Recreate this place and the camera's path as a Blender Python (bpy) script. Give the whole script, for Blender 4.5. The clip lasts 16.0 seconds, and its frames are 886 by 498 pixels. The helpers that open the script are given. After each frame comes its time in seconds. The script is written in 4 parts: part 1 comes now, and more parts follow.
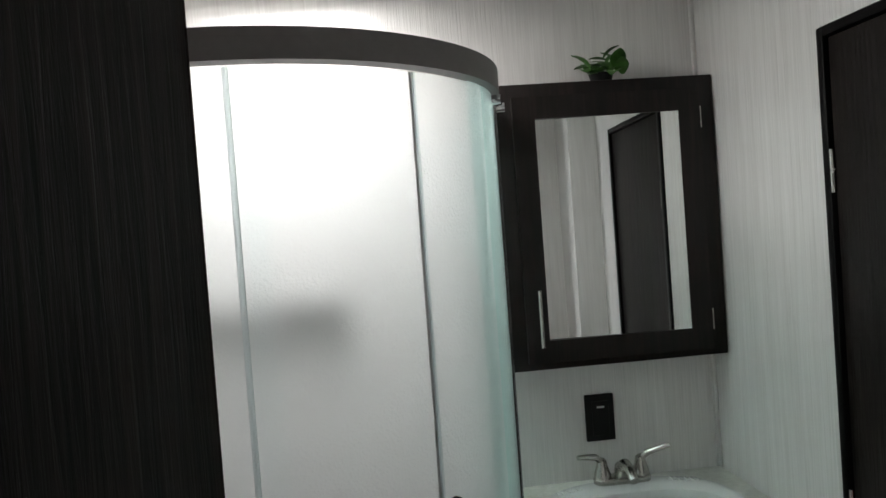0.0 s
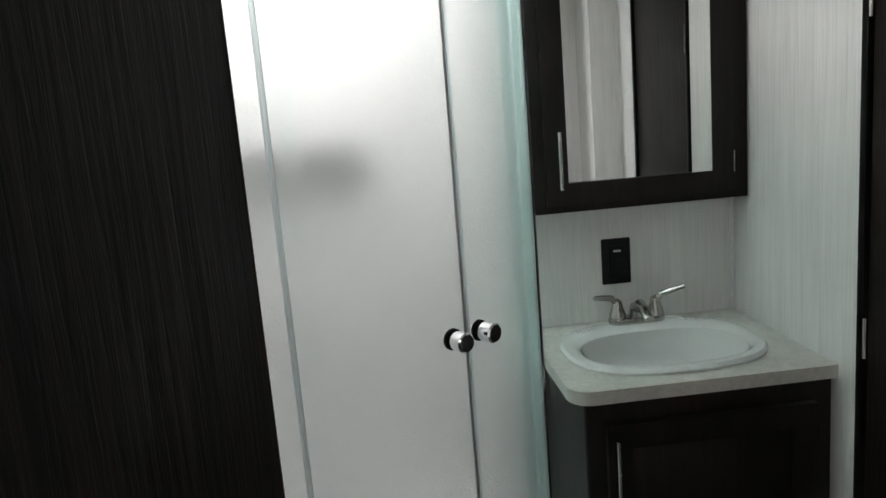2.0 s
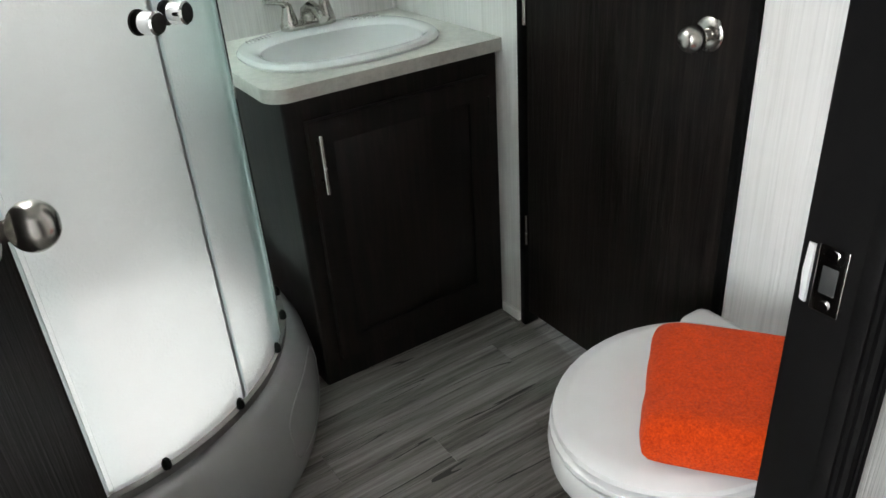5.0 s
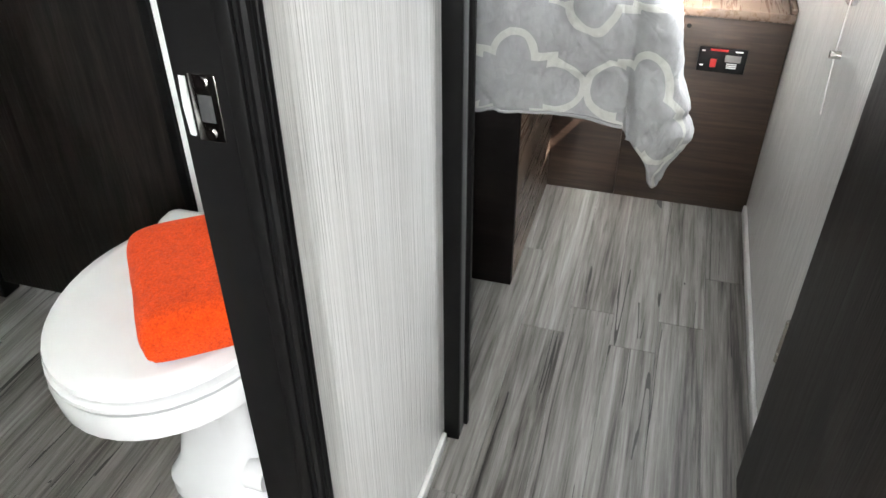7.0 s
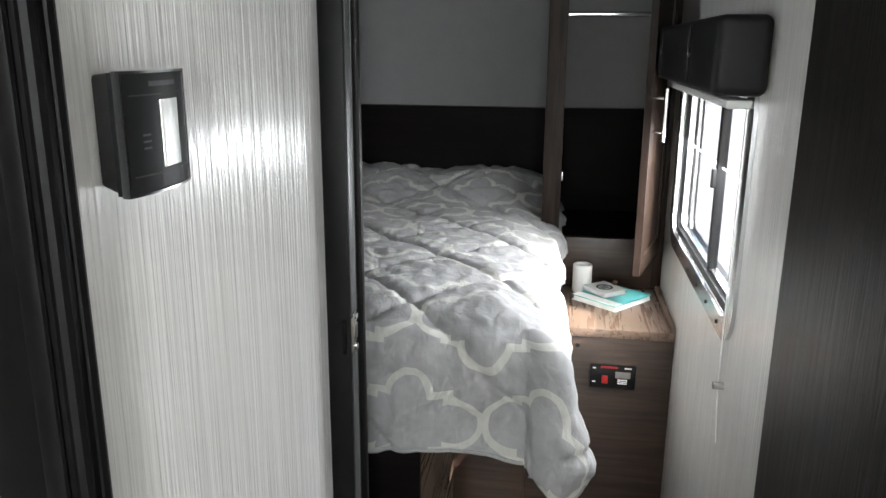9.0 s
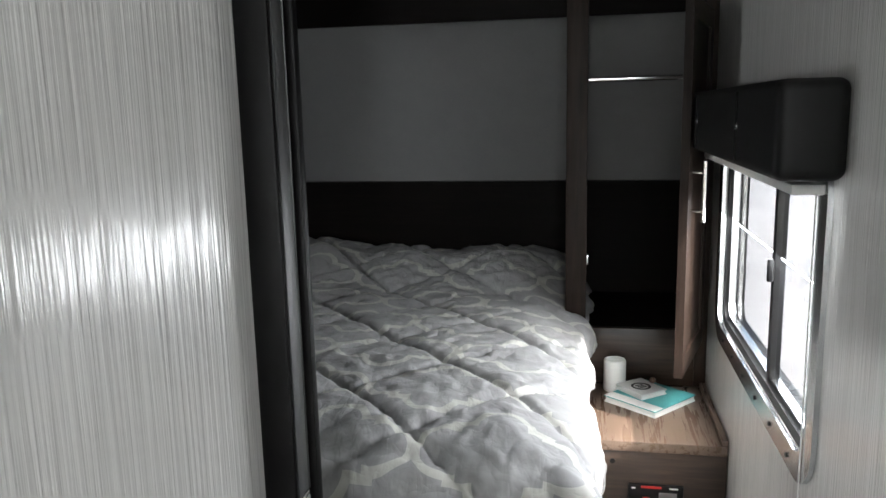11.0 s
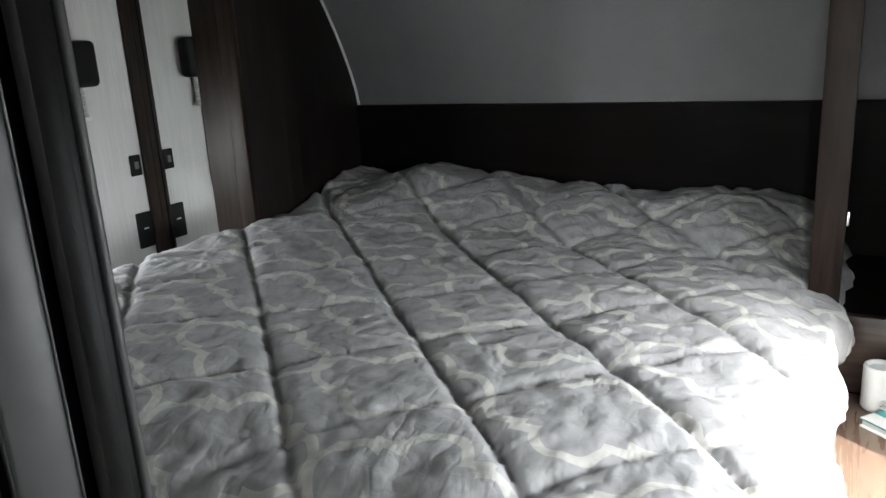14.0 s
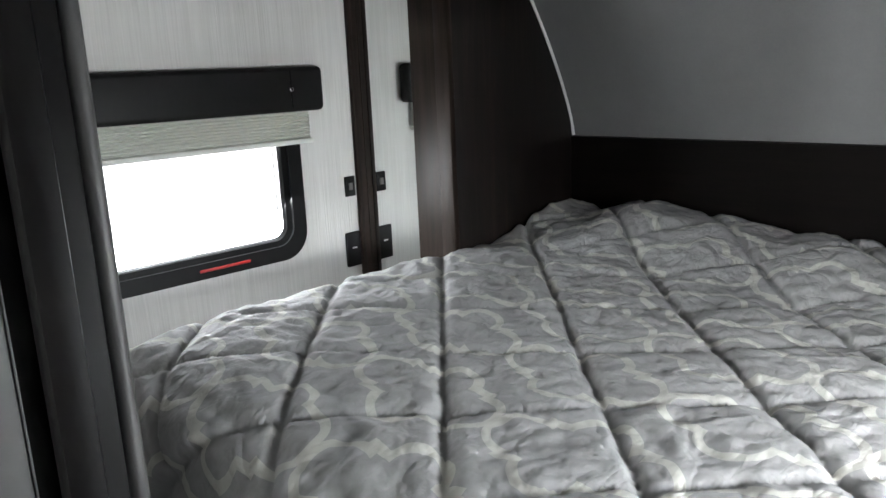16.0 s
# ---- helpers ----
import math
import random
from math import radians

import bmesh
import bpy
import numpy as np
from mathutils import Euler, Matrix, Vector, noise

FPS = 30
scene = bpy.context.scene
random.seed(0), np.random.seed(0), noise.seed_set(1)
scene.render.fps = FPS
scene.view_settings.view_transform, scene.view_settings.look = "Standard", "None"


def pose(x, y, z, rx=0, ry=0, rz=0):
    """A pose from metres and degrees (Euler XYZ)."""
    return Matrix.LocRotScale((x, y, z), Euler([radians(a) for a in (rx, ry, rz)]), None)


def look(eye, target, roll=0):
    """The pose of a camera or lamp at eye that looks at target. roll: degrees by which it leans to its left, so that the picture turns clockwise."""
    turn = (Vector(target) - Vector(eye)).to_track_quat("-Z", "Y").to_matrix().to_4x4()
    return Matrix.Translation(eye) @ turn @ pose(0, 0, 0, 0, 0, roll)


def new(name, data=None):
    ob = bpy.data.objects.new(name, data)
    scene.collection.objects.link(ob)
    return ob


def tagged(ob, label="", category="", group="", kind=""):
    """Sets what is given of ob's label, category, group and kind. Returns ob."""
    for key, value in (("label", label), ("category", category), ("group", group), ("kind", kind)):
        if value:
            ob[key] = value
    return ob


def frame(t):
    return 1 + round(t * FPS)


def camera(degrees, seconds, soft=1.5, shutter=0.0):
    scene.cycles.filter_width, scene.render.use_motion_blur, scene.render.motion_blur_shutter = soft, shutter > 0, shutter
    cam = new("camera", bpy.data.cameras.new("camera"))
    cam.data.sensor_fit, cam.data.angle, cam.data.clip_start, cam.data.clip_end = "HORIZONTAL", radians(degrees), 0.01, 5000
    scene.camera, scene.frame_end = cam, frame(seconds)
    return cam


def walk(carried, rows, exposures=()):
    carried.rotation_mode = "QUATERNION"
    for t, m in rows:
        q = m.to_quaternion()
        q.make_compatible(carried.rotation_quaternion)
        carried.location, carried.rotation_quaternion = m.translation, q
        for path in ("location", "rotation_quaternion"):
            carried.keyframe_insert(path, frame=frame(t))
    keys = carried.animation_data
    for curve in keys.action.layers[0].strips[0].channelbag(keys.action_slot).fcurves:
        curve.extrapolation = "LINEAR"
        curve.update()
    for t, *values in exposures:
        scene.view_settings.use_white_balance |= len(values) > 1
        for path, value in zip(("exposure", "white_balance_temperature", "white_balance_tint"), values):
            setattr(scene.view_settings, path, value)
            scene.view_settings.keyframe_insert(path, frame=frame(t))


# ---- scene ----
LENS = 60.2
cam = camera(LENS, 16.0)
PATH = [
    (0, (0.253, -0.123, 1.485), (0.459, 1.865, 1.429), -4.2),
    (0.5, (0.236, -0.116, 1.456), (0.417, 1.872, 1.342), -3.7),
    (1, (0.227, -0.112, 1.436), (0.386, 1.872, 1.242), -4.0),
    (1.5, (0.229, -0.116, 1.418), (0.393, 1.859, 1.147), -4.5),
    (2, (0.221, -0.119, 1.396), (0.379, 1.841, 1.03), -4.7),
    (2.5, (0.22, -0.127, 1.371), (0.357, 1.814, 0.91), -4.9),
    (3, (0.214, -0.13, 1.349), (0.347, 1.782, 0.777), -5.3),
    (3.2, (0.214, -0.129, 1.343), (0.344, 1.775, 0.744), -5.9),
    (5.3, (0.06, -0.067, 1.225), (1.121, 1.275, 0.189), -3.2),
    (5.5, (0.056, -0.075, 1.219), (1.203, 1.175, 0.158), -3.0),
    (6, (0.055, -0.093, 1.2), (1.337, 0.895, 0.027), -3.1),
    (6.5, (0.069, -0.123, 1.19), (1.519, 0.589, 0.012), -1.0),
    (7, (0.093, -0.145, 1.184), (1.646, 0.321, 0.013), -0.4),
    (7.5, (0.112, -0.153, 1.189), (1.797, 0.147, 0.154), 0.4),
    (8, (0.127, -0.147, 1.21), (1.916, 0.117, 0.356), 0.6),
    (8.5, (0.137, -0.139, 1.234), (1.998, 0.125, 0.551), 1.3),
    (9, (0.18, -0.141, 1.261), (2.09, 0.159, 0.749), 0.4),
    (9.5, (0.253, -0.142, 1.272), (2.17, 0.198, 0.815), -0.4),
    (10, (0.345, -0.151, 1.284), (2.275, 0.183, 0.88), -1.3),
    (10.2, (0.366, -0.153, 1.284), (2.299, 0.188, 0.899), -1.1),
    (12.3, (0.637, -0.132, 1.256), (2.546, 0.333, 0.883), -3.2),
    (12.5, (0.674, -0.134, 1.251), (2.564, 0.378, 0.844), -3.8),
    (13, (0.771, -0.13, 1.251), (2.65, 0.442, 0.875), -1.9),
    (13.5, (0.852, -0.142, 1.258), (2.628, 0.654, 0.8), -2.5),
    (14, (0.929, -0.143, 1.248), (2.615, 0.79, 0.712), -3.3),
    (14.5, (0.97, -0.141, 1.239), (2.512, 0.982, 0.637), -4.4),
    (15, (1.017, -0.14, 1.227), (2.455, 1.116, 0.632), -4.0),
    (15.5, (1.03, -0.131, 1.233), (2.407, 1.187, 0.63), -3.9),
    (16, (1.036, -0.117, 1.258), (2.401, 1.273, 0.806), -2.6),
]

EXPOSURES = [(0.0, 0.65), (1.5, 0.78), (3.2, 1.25), (5.3, 1.7), (7.0, 2.4), (7.5, 2.6), (8.2, 2.4), (9.0, 1.85), (10.2, 1.4), (12.5, 1.3), (13.0, 1.35), (13.5, 1.7), (14.0, 2.1), (14.5, 2.5), (16.0, 2.75)]
walk(cam, [(t, look(eye, target, roll)) for t, eye, target, roll in PATH], EXPOSURES)

# ---- world, sun and large lights ----
SUN_WAY = Vector((0.42, 0.66, -0.80)).normalized()
world = bpy.data.worlds.new("sky")
scene.world = world
world.use_nodes = True
wn = world.node_tree.nodes
sky = wn.new("ShaderNodeTexSky")
sky.sky_type = 'NISHITA'
sky.sun_disc = False
sky.sun_elevation = math.asin(-SUN_WAY.z)
sky.sun_rotation = math.atan2(-SUN_WAY.x, -SUN_WAY.y)
wn["Background"].inputs[1].default_value = 0.15
world.node_tree.links.new(sky.outputs[0], wn["Background"].inputs[0])

sun_data = bpy.data.lights.new("sun", 'SUN')
sun_data.energy, sun_data.angle, sun_data.color = 5.0, radians(0.5), (1.0, 0.95, 0.88)
sun = new("sun", sun_data)
sun.matrix_world = look((0, 0, 0), SUN_WAY)


def opening_light(name, eye, target, width, height, watts, color=(0.93, 0.97, 1.0)):
    """Daylight that enters through an opening; also the added hall fill."""
    data = bpy.data.lights.new(name, 'AREA')
    data.shape, data.size, data.size_y = 'RECTANGLE', width, height
    data.energy, data.color = watts, color
    ob = new(name, data)
    ob.matrix_world = look(eye, target)
    return ob


opening_light("skylight_daylight", (0.10, 1.50, 2.155), (0.10, 1.50, 0), 0.42, 0.36, 7.0, (1.0, 0.965, 0.955))
opening_light("bed_window_daylight", (1.87, -0.50, 1.0), (1.87, 0.05, 0.25), 0.70, 0.20, 3.2)
opening_light("far_window_daylight", (1.92, 1.63, 0.90), (1.92, 0.8, 0.3), 0.50, 0.34, 2.0)
# Fill at an invented, unseen window behind the view, to brighten the hall.
opening_light("lounge_window_daylight", (-1.4, -0.47, 1.3), (-1.4, 1, 1.2), 0.9, 0.7, 42)


# ---- materials ----
def material(name, color, rough=0.5, metal=0.0, spec=0.5):
    m = bpy.data.materials.new(name)
    m.use_nodes = True
    b = m.node_tree.nodes["Principled BSDF"]
    b.inputs["Base Color"].default_value = (*color, 1)
    b.inputs["Roughness"].default_value = rough
    b.inputs["Metallic"].default_value = metal
    b.inputs["Specular IOR Level"].default_value = spec
    return m


class Nodes:
    """Short hand for one material's node tree."""

    def __init__(self, m):
        self.tree = m.node_tree
        self.bsdf = self.tree.nodes["Principled BSDF"]

    def add(self, kind, **values):
        n = self.tree.nodes.new(kind)
        if "operation" in values:
            n.operation = values["operation"]
        if "data_type" in values:
            n.data_type = values["data_type"]
        if "blend_type" in values:
            n.blend_type = values["blend_type"]
        return n

    def link(self, a, b):
        self.tree.links.new(a, b)

    def coords(self, scale, which="Object"):
        c, m = self.add("ShaderNodeTexCoord"), self.add("ShaderNodeMapping")
        m.inputs["Scale"].default_value = scale
        self.link(c.outputs[which], m.inputs["Vector"])
        return m.outputs[0]

    def turned(self, vector, angle, scale):
        m = self.add("ShaderNodeMapping")
        m.inputs["Rotation"].default_value = (0, 0, radians(angle))
        m.inputs["Scale"].default_value = scale
        self.link(vector, m.inputs["Vector"])
        return m.outputs[0]

    def noise(self, vector, scale, detail=4.0, rough=0.55, distortion=0.0):
        n = self.add("ShaderNodeTexNoise")
        n.inputs["Scale"].default_value, n.inputs["Detail"].default_value = scale, detail
        n.inputs["Roughness"].default_value, n.inputs["Distortion"].default_value = rough, distortion
        self.link(vector, n.inputs["Vector"])
        return n.outputs["Fac"]

    def ramp(self, fac, stops):
        r = self.add("ShaderNodeValToRGB")
        e = r.color_ramp.elements
        e[0].position, e[0].color = stops[0][0], (*stops[0][1], 1)
        e[1].position, e[1].color = stops[-1][0], (*stops[-1][1], 1)
        for p, c in stops[1:-1]:
            e.new(p).color = (*c, 1)
        self.link(fac, r.inputs[0])
        return r.outputs[0]

    def math(self, op, a, b=None, c=None):
        n = self.add("ShaderNodeMath", operation=op)
        for i, v in enumerate((a, b, c)):
            if v is None:
                continue
            if isinstance(v, (int, float)):
                n.inputs[i].default_value = v
            else:
                self.link(v, n.inputs[i])
        return n.outputs[0]

    def mix(self, fac, a, b, blend='MIX'):
        n = self.add("ShaderNodeMix", data_type='RGBA', blend_type=blend)
        for i, v in ((0, fac), (6, a), (7, b)):
            if isinstance(v, (int, float)):
                n.inputs[i].default_value = v
            elif isinstance(v, tuple):
                n.inputs[i].default_value = (*v, 1)
            else:
                self.link(v, n.inputs[i])
        return n.outputs[2]

    def bump(self, height, strength, distance):
        n = self.add("ShaderNodeBump")
        n.inputs["Strength"].default_value, n.inputs["Distance"].default_value = strength, distance
        self.link(height, n.inputs["Height"])
        self.link(n.outputs[0], self.bsdf.inputs["Normal"])
        return n

    def color(self, socket):
        self.link(socket, self.bsdf.inputs["Base Color"])

    def rough(self, fac, low, high):
        n = self.add("ShaderNodeMapRange")
        n.inputs["To Min"].default_value, n.inputs["To Max"].default_value = low, high
        self.link(fac, n.inputs["Value"])
        self.link(n.outputs[0], self.bsdf.inputs["Roughness"])


def wallpaper():
    m = material("striated vinyl wall panel", (0.70, 0.69, 0.66), 0.3, 0, 0.6)
    n = Nodes(m)
    fine = n.noise(n.coords((1, 1, 0.020)), 230, 2, 0.5, 0.15)
    broad = n.noise(n.coords((1, 1, 0.05)), 38, 3, 0.6)
    blend = n.math('ADD', n.math('MULTIPLY', fine, 0.6), n.math('MULTIPLY', broad, 0.4))
    n.color(n.ramp(blend, [(0.34, (0.65, 0.642, 0.622)), (0.5, (0.715, 0.708, 0.688)), (0.66, (0.77, 0.763, 0.745))]))
    n.rough(fine, 0.10, 0.22)
    n.bump(fine, 1.0, 0.0011)
    return m


def wood(name, dark, mid, light, along="z", rough=(0.35, 0.55), bump=0.25, spec=0.5):
    m = material(name, mid, 0.45, 0, spec)
    n = Nodes(m)
    s = {"x": (0.06, 1, 1), "y": (1, 0.06, 1), "z": (1, 1, 0.06)}[along]
    v = n.coords(s)
    rnd = n.add("ShaderNodeObjectInfo")
    off = n.add("ShaderNodeVectorMath", operation='ADD')
    n.link(v, off.inputs[0])
    n.link(rnd.outputs["Random"], off.inputs[1])
    grain = n.noise(off.outputs[0], 75, 5, 0.65, 0.6)
    broad = n.noise(off.outputs[0], 13, 3, 0.6, 1.2)
    blend = n.math('ADD', n.math('MULTIPLY', grain, 0.55), n.math('MULTIPLY', broad, 0.45))
    n.color(n.ramp(blend, [(0.36, dark), (0.5, mid), (0.66, light)]))
    n.rough(grain, *rough)
    n.bump(grain, bump, 0.002)
    return m


def plank_wood():
    m = material("weathered grey plank", (0.25, 0.24, 0.23), 0.45)
    n = Nodes(m)
    rnd = n.add("ShaderNodeObjectInfo").outputs["Random"]
    v = n.coords((0.040, 1, 1))
    off = n.add("ShaderNodeVectorMath", operation='ADD')
    big = n.math('MULTIPLY', rnd, 40.0)
    n.link(v, off.inputs[0])
    n.link(big, off.inputs[1])
    grain = n.noise(off.outputs[0], 105, 8, 0.75, 0.4)
    broad = n.noise(off.outputs[0], 26, 4, 0.65, 0.7)
    blend = n.math('ADD', n.math('MULTIPLY', grain, 0.5), n.math('MULTIPLY', broad, 0.5))
    tone = n.math('ADD', blend, n.math('MULTIPLY', n.math('SUBTRACT', rnd, 0.5), 0.05))
    base = n.ramp(tone, [(0.36, (0.030, 0.026, 0.022)), (0.44, (0.112, 0.102, 0.091)), (0.53, (0.20, 0.190, 0.175)), (0.68, (0.35, 0.34, 0.322))])
    # long dark cracks that wander along the board
    wav = n.noise(n.coords((0.5, 2, 1)), 2.2, 2, 0.5)
    crack = n.noise(off.outputs[0], 17, 2, 0.45, 0.5)
    line = n.math('LESS_THAN', n.math('ABSOLUTE', n.math('SUBTRACT', crack, 0.5)), n.math('MULTIPLY', wav, 0.017))
    line = n.math('MULTIPLY', line, n.math('GREATER_THAN', wav, 0.42))
    n.color(n.mix(n.math('MULTIPLY', line, 0.95), base, (0.018, 0.016, 0.014)))
    n.rough(grain, 0.28, 0.5)
    n.bump(n.math('SUBTRACT', grain, n.math('MULTIPLY', line, 0.8)), 0.35, 0.002)
    return m


def speckled(name, color, amount, rough, scale=60, spec=0.5):
    m = material(name, color, rough, 0.0, spec)
    n = Nodes(m)
    f = n.noise(n.coords((1, 1, 1)), scale, 5, 0.65)
    g = n.noise(n.coords((1, 1, 1)), scale / 9, 3, 0.6)
    k = n.math('ADD', n.math('MULTIPLY', f, 0.55), n.math('MULTIPLY', g, 0.45))
    n.color(n.ramp(k, [(0.3, tuple(c * (1 - amount) for c in color)), (0.7, tuple(min(c * (1 + amount), 0.95) for c in color))]))
    n.rough(f, max(rough - 0.05, 0.03), rough + 0.05)
    return m


def terry():
    m = material("orange terry cloth", (0.75, 0.07, 0.006), 0.95, 0, 0.1)
    n = Nodes(m)
    v = n.coords((1, 1, 1))
    f = n.noise(v, 300, 3, 0.75)
    g = n.noise(v, 90, 3, 0.6)
    n.color(n.ramp(n.math('ADD', n.math('MULTIPLY', f, 0.75), n.math('MULTIPLY', g, 0.25)), [(0.34, (0.42, 0.026, 0.002)), (0.66, (0.78, 0.075, 0.005))]))
    n.bump(f, 0.9, 0.004)
    n.bsdf.inputs["Sheen Weight"].default_value = 0.08
    return m


def frosted_glass(tint):
    m = material("frosted glass", tint, 0.34, 0, 0.5)
    n = Nodes(m)
    n.bsdf.inputs["Transmission Weight"].default_value = 1.0
    n.bsdf.inputs["IOR"].default_value = 1.12
    f = n.noise(n.coords((1, 1, 1)), 190, 3, 0.6)
    n.bump(f, 0.5, 0.003)
    n.rough(f, 0.46, 0.58)
    return m


def quilt_cloth():
    """Grey cotton with a cream barbed trellis band, laid out by the cloth's own UV in metres."""
    m = material("grey trellis cotton", (0.36, 0.36, 0.37), 0.85, 0, 0.2)
    n = Nodes(m)
    uv = n.add("ShaderNodeUVMap")
    warp = n.add("ShaderNodeTexNoise")
    warp.inputs["Scale"].default_value, warp.inputs["Detail"].default_value = 9, 2
    n.link(uv.outputs[0], warp.inputs["Vector"])
    mixv = n.add("ShaderNodeVectorMath", operation='MULTIPLY_ADD')
    n.link(warp.outputs["Color"], mixv.inputs[0])
    mixv.inputs[1].default_value = (0.025, 0.025, 0)
    n.link(uv.outputs[0], mixv.inputs[2])
    sep = n.add("ShaderNodeSeparateXYZ")
    n.link(mixv.outputs[0], sep.inputs[0])
    W, H = 0.272, 0.208
    row = n.math('FLOOR', n.math('DIVIDE', sep.outputs["X"], H))
    shift = n.math('MULTIPLY', n.math('MODULO', n.math('ABSOLUTE', row), 2.0), 0.5)
    ax = n.math('ABSOLUTE', n.math('SUBTRACT', n.math('FRACT', n.math('DIVIDE', sep.outputs["X"], H)), 0.5))
    ay = n.math('ABSOLUTE', n.math('SUBTRACT', n.math('FRACT', n.math('ADD', n.math('DIVIDE', sep.outputs["Y"], W), shift)), 0.5))
    px, py = n.math('MULTIPLY', ax, H), n.math('MULTIPLY', ay, W)

    def circle(cx, cy, r):
        dx, dy = n.math('SUBTRACT', px, cx), n.math('SUBTRACT', py, cy)
        return n.math('SUBTRACT', n.math('SQRT', n.math('ADD', n.math('MULTIPLY', dx, dx), n.math('MULTIPLY', dy, dy))), r)

    square = n.math('SUBTRACT', n.math('MAXIMUM', px, n.math('MULTIPLY', py, 0.8)), 0.059)
    shape = n.math('MINIMUM', n.math('MINIMUM', circle(0.053, 0.0, 0.045), circle(0.0, 0.082, 0.050)), square)
    band = n.math('LESS_THAN', n.math('ABSOLUTE', shape), 0.0072)
    weave = n.noise(uv.outputs[0], 900, 2, 0.5)
    soft = n.noise(uv.outputs[0], 14, 4, 0.6)
    grey = n.ramp(soft, [(0.3, (0.25, 0.248, 0.25)), (0.7, (0.33, 0.328, 0.33))])
    n.color(n.mix(band, grey, (0.44, 0.433, 0.405)))
    crease = n.noise(uv.outputs[0], 15, 2, 0.5, 0.5)
    small = n.noise(uv.outputs[0], 37, 2, 0.5, 0.4)
    ridge = n.math('ADD', n.math('ABSOLUTE', n.math('SUBTRACT', crease, 0.5)), n.math('MULTIPLY', n.math('ABSOLUTE', n.math('SUBTRACT', small, 0.5)), 0.25))
    # sharp short pleats, scattered
    where = n.noise(uv.outputs[0], 6, 2, 0.5)
    pleat = n.math('ABSOLUTE', n.math('SUBTRACT', n.noise(n.turned(uv.outputs[0], 40, (1.0, 2.6, 1)), 17, 2, 0.5, 0.8), 0.5))
    pleat = n.math('MULTIPLY', n.math('MINIMUM', n.math('MULTIPLY', pleat, 9.0), 1.0), n.math('MULTIPLY', where, 0.06))
    n.bump(n.math('ADD', n.math('ADD', n.math('MULTIPLY', ridge, 1.0), pleat), n.math('MULTIPLY', weave, 0.01)), 0.48, 0.03)
    n.bsdf.inputs["Sheen Weight"].default_value = 0.05
    return m


WALL = wallpaper()
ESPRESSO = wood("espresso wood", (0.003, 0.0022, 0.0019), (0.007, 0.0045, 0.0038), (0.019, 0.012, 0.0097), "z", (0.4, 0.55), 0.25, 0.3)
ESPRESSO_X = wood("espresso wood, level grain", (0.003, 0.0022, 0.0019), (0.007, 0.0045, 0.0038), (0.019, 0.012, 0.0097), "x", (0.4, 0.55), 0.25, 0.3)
# About half the tone of the other espresso woods.
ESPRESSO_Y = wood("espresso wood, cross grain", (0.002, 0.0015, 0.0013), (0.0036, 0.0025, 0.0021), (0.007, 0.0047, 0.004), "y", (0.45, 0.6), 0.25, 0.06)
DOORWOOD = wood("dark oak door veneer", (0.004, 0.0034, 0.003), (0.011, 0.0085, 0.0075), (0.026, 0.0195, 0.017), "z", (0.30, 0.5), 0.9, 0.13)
# One laminate; sun and shade are put into its three tones.
WALNUT_SHADED_Y = wood("walnut laminate", (0.011, 0.0068, 0.0048), (0.029, 0.0175, 0.0122), (0.058, 0.036, 0.0258), "y", (0.3, 0.42))
WALNUT_LIT_X = wood("walnut laminate, lit tone", (0.105, 0.071, 0.052), (0.13, 0.089, 0.066), (0.155, 0.107, 0.080), "x", (0.22, 0.34))
WALNUT_SHADED_Z = wood("walnut laminate upright, shaded tone", (0.008, 0.005, 0.0036), (0.019, 0.012, 0.009), (0.033, 0.021, 0.016), "z", (0.4, 0.52), 0.25, 0.15)
PLANK = plank_wood()
BLACK_TRIM = speckled("black satin trim", (0.004, 0.0037, 0.0037), 0.3, 0.45, spec=0.09)
# Grey for light caught on the black jamb; also thermostat print.
FRAME_GREY = speckled("grey jamb glare and thermostat marks", (0.055, 0.055, 0.056), 0.05, 0.46, 20, 0.4)
WHITE_TRIM = speckled("white vinyl trim", (0.72, 0.72, 0.70), 0.06, 0.4)
PORCELAIN = speckled("white porcelain", (0.62, 0.62, 0.615), 0.02, 0.10, 8)
PLASTIC_WHITE = speckled("white moulded plastic", (0.62, 0.62, 0.615), 0.03, 0.16, 10)
COUNTER = speckled("pale stone laminate", (0.50, 0.49, 0.45), 0.22, 0.38, 70)
NICKEL = speckled("brushed nickel", (0.50, 0.48, 0.45), 0.08, 0.26, 50)
NICKEL.node_tree.nodes["Principled BSDF"].inputs["Metallic"].default_value = 1
CHROME = material("chrome", (0.80, 0.81, 0.82), 0.07, 1)
STEEL = speckled("aluminium frame", (0.62, 0.63, 0.64), 0.02, 0.24, 20)
STEEL.node_tree.nodes["Principled BSDF"].inputs["Metallic"].default_value = 1
BLACK_PLASTIC = speckled("black plastic", (0.005, 0.005, 0.0055), 0.2, 0.45, 60, 0.2)
GREY_RAIL = speckled("grey anodised rail", (0.15, 0.14, 0.135), 0.12, 0.4)
SEAL = material("clear vinyl seal", (0.74, 0.82, 0.83), 0.3)
SEAL.node_tree.nodes["Principled BSDF"].inputs["Transmission Weight"].default_value = 0.85
STRIKE = material("polished strike steel", (0.42, 0.40, 0.38), 0.13, 1)
# Whitened: bathroom light reflected on the lip is put into the colour.
LIP = material("steel with glare in its tone", (0.9, 0.9, 0.89), 0.5, 0.6)
MIRROR = material("mirror silver", (0.86, 0.88, 0.87), 0.015, 1)
GLASS = material("window glass", (0.97, 0.98, 0.98), 0.0)
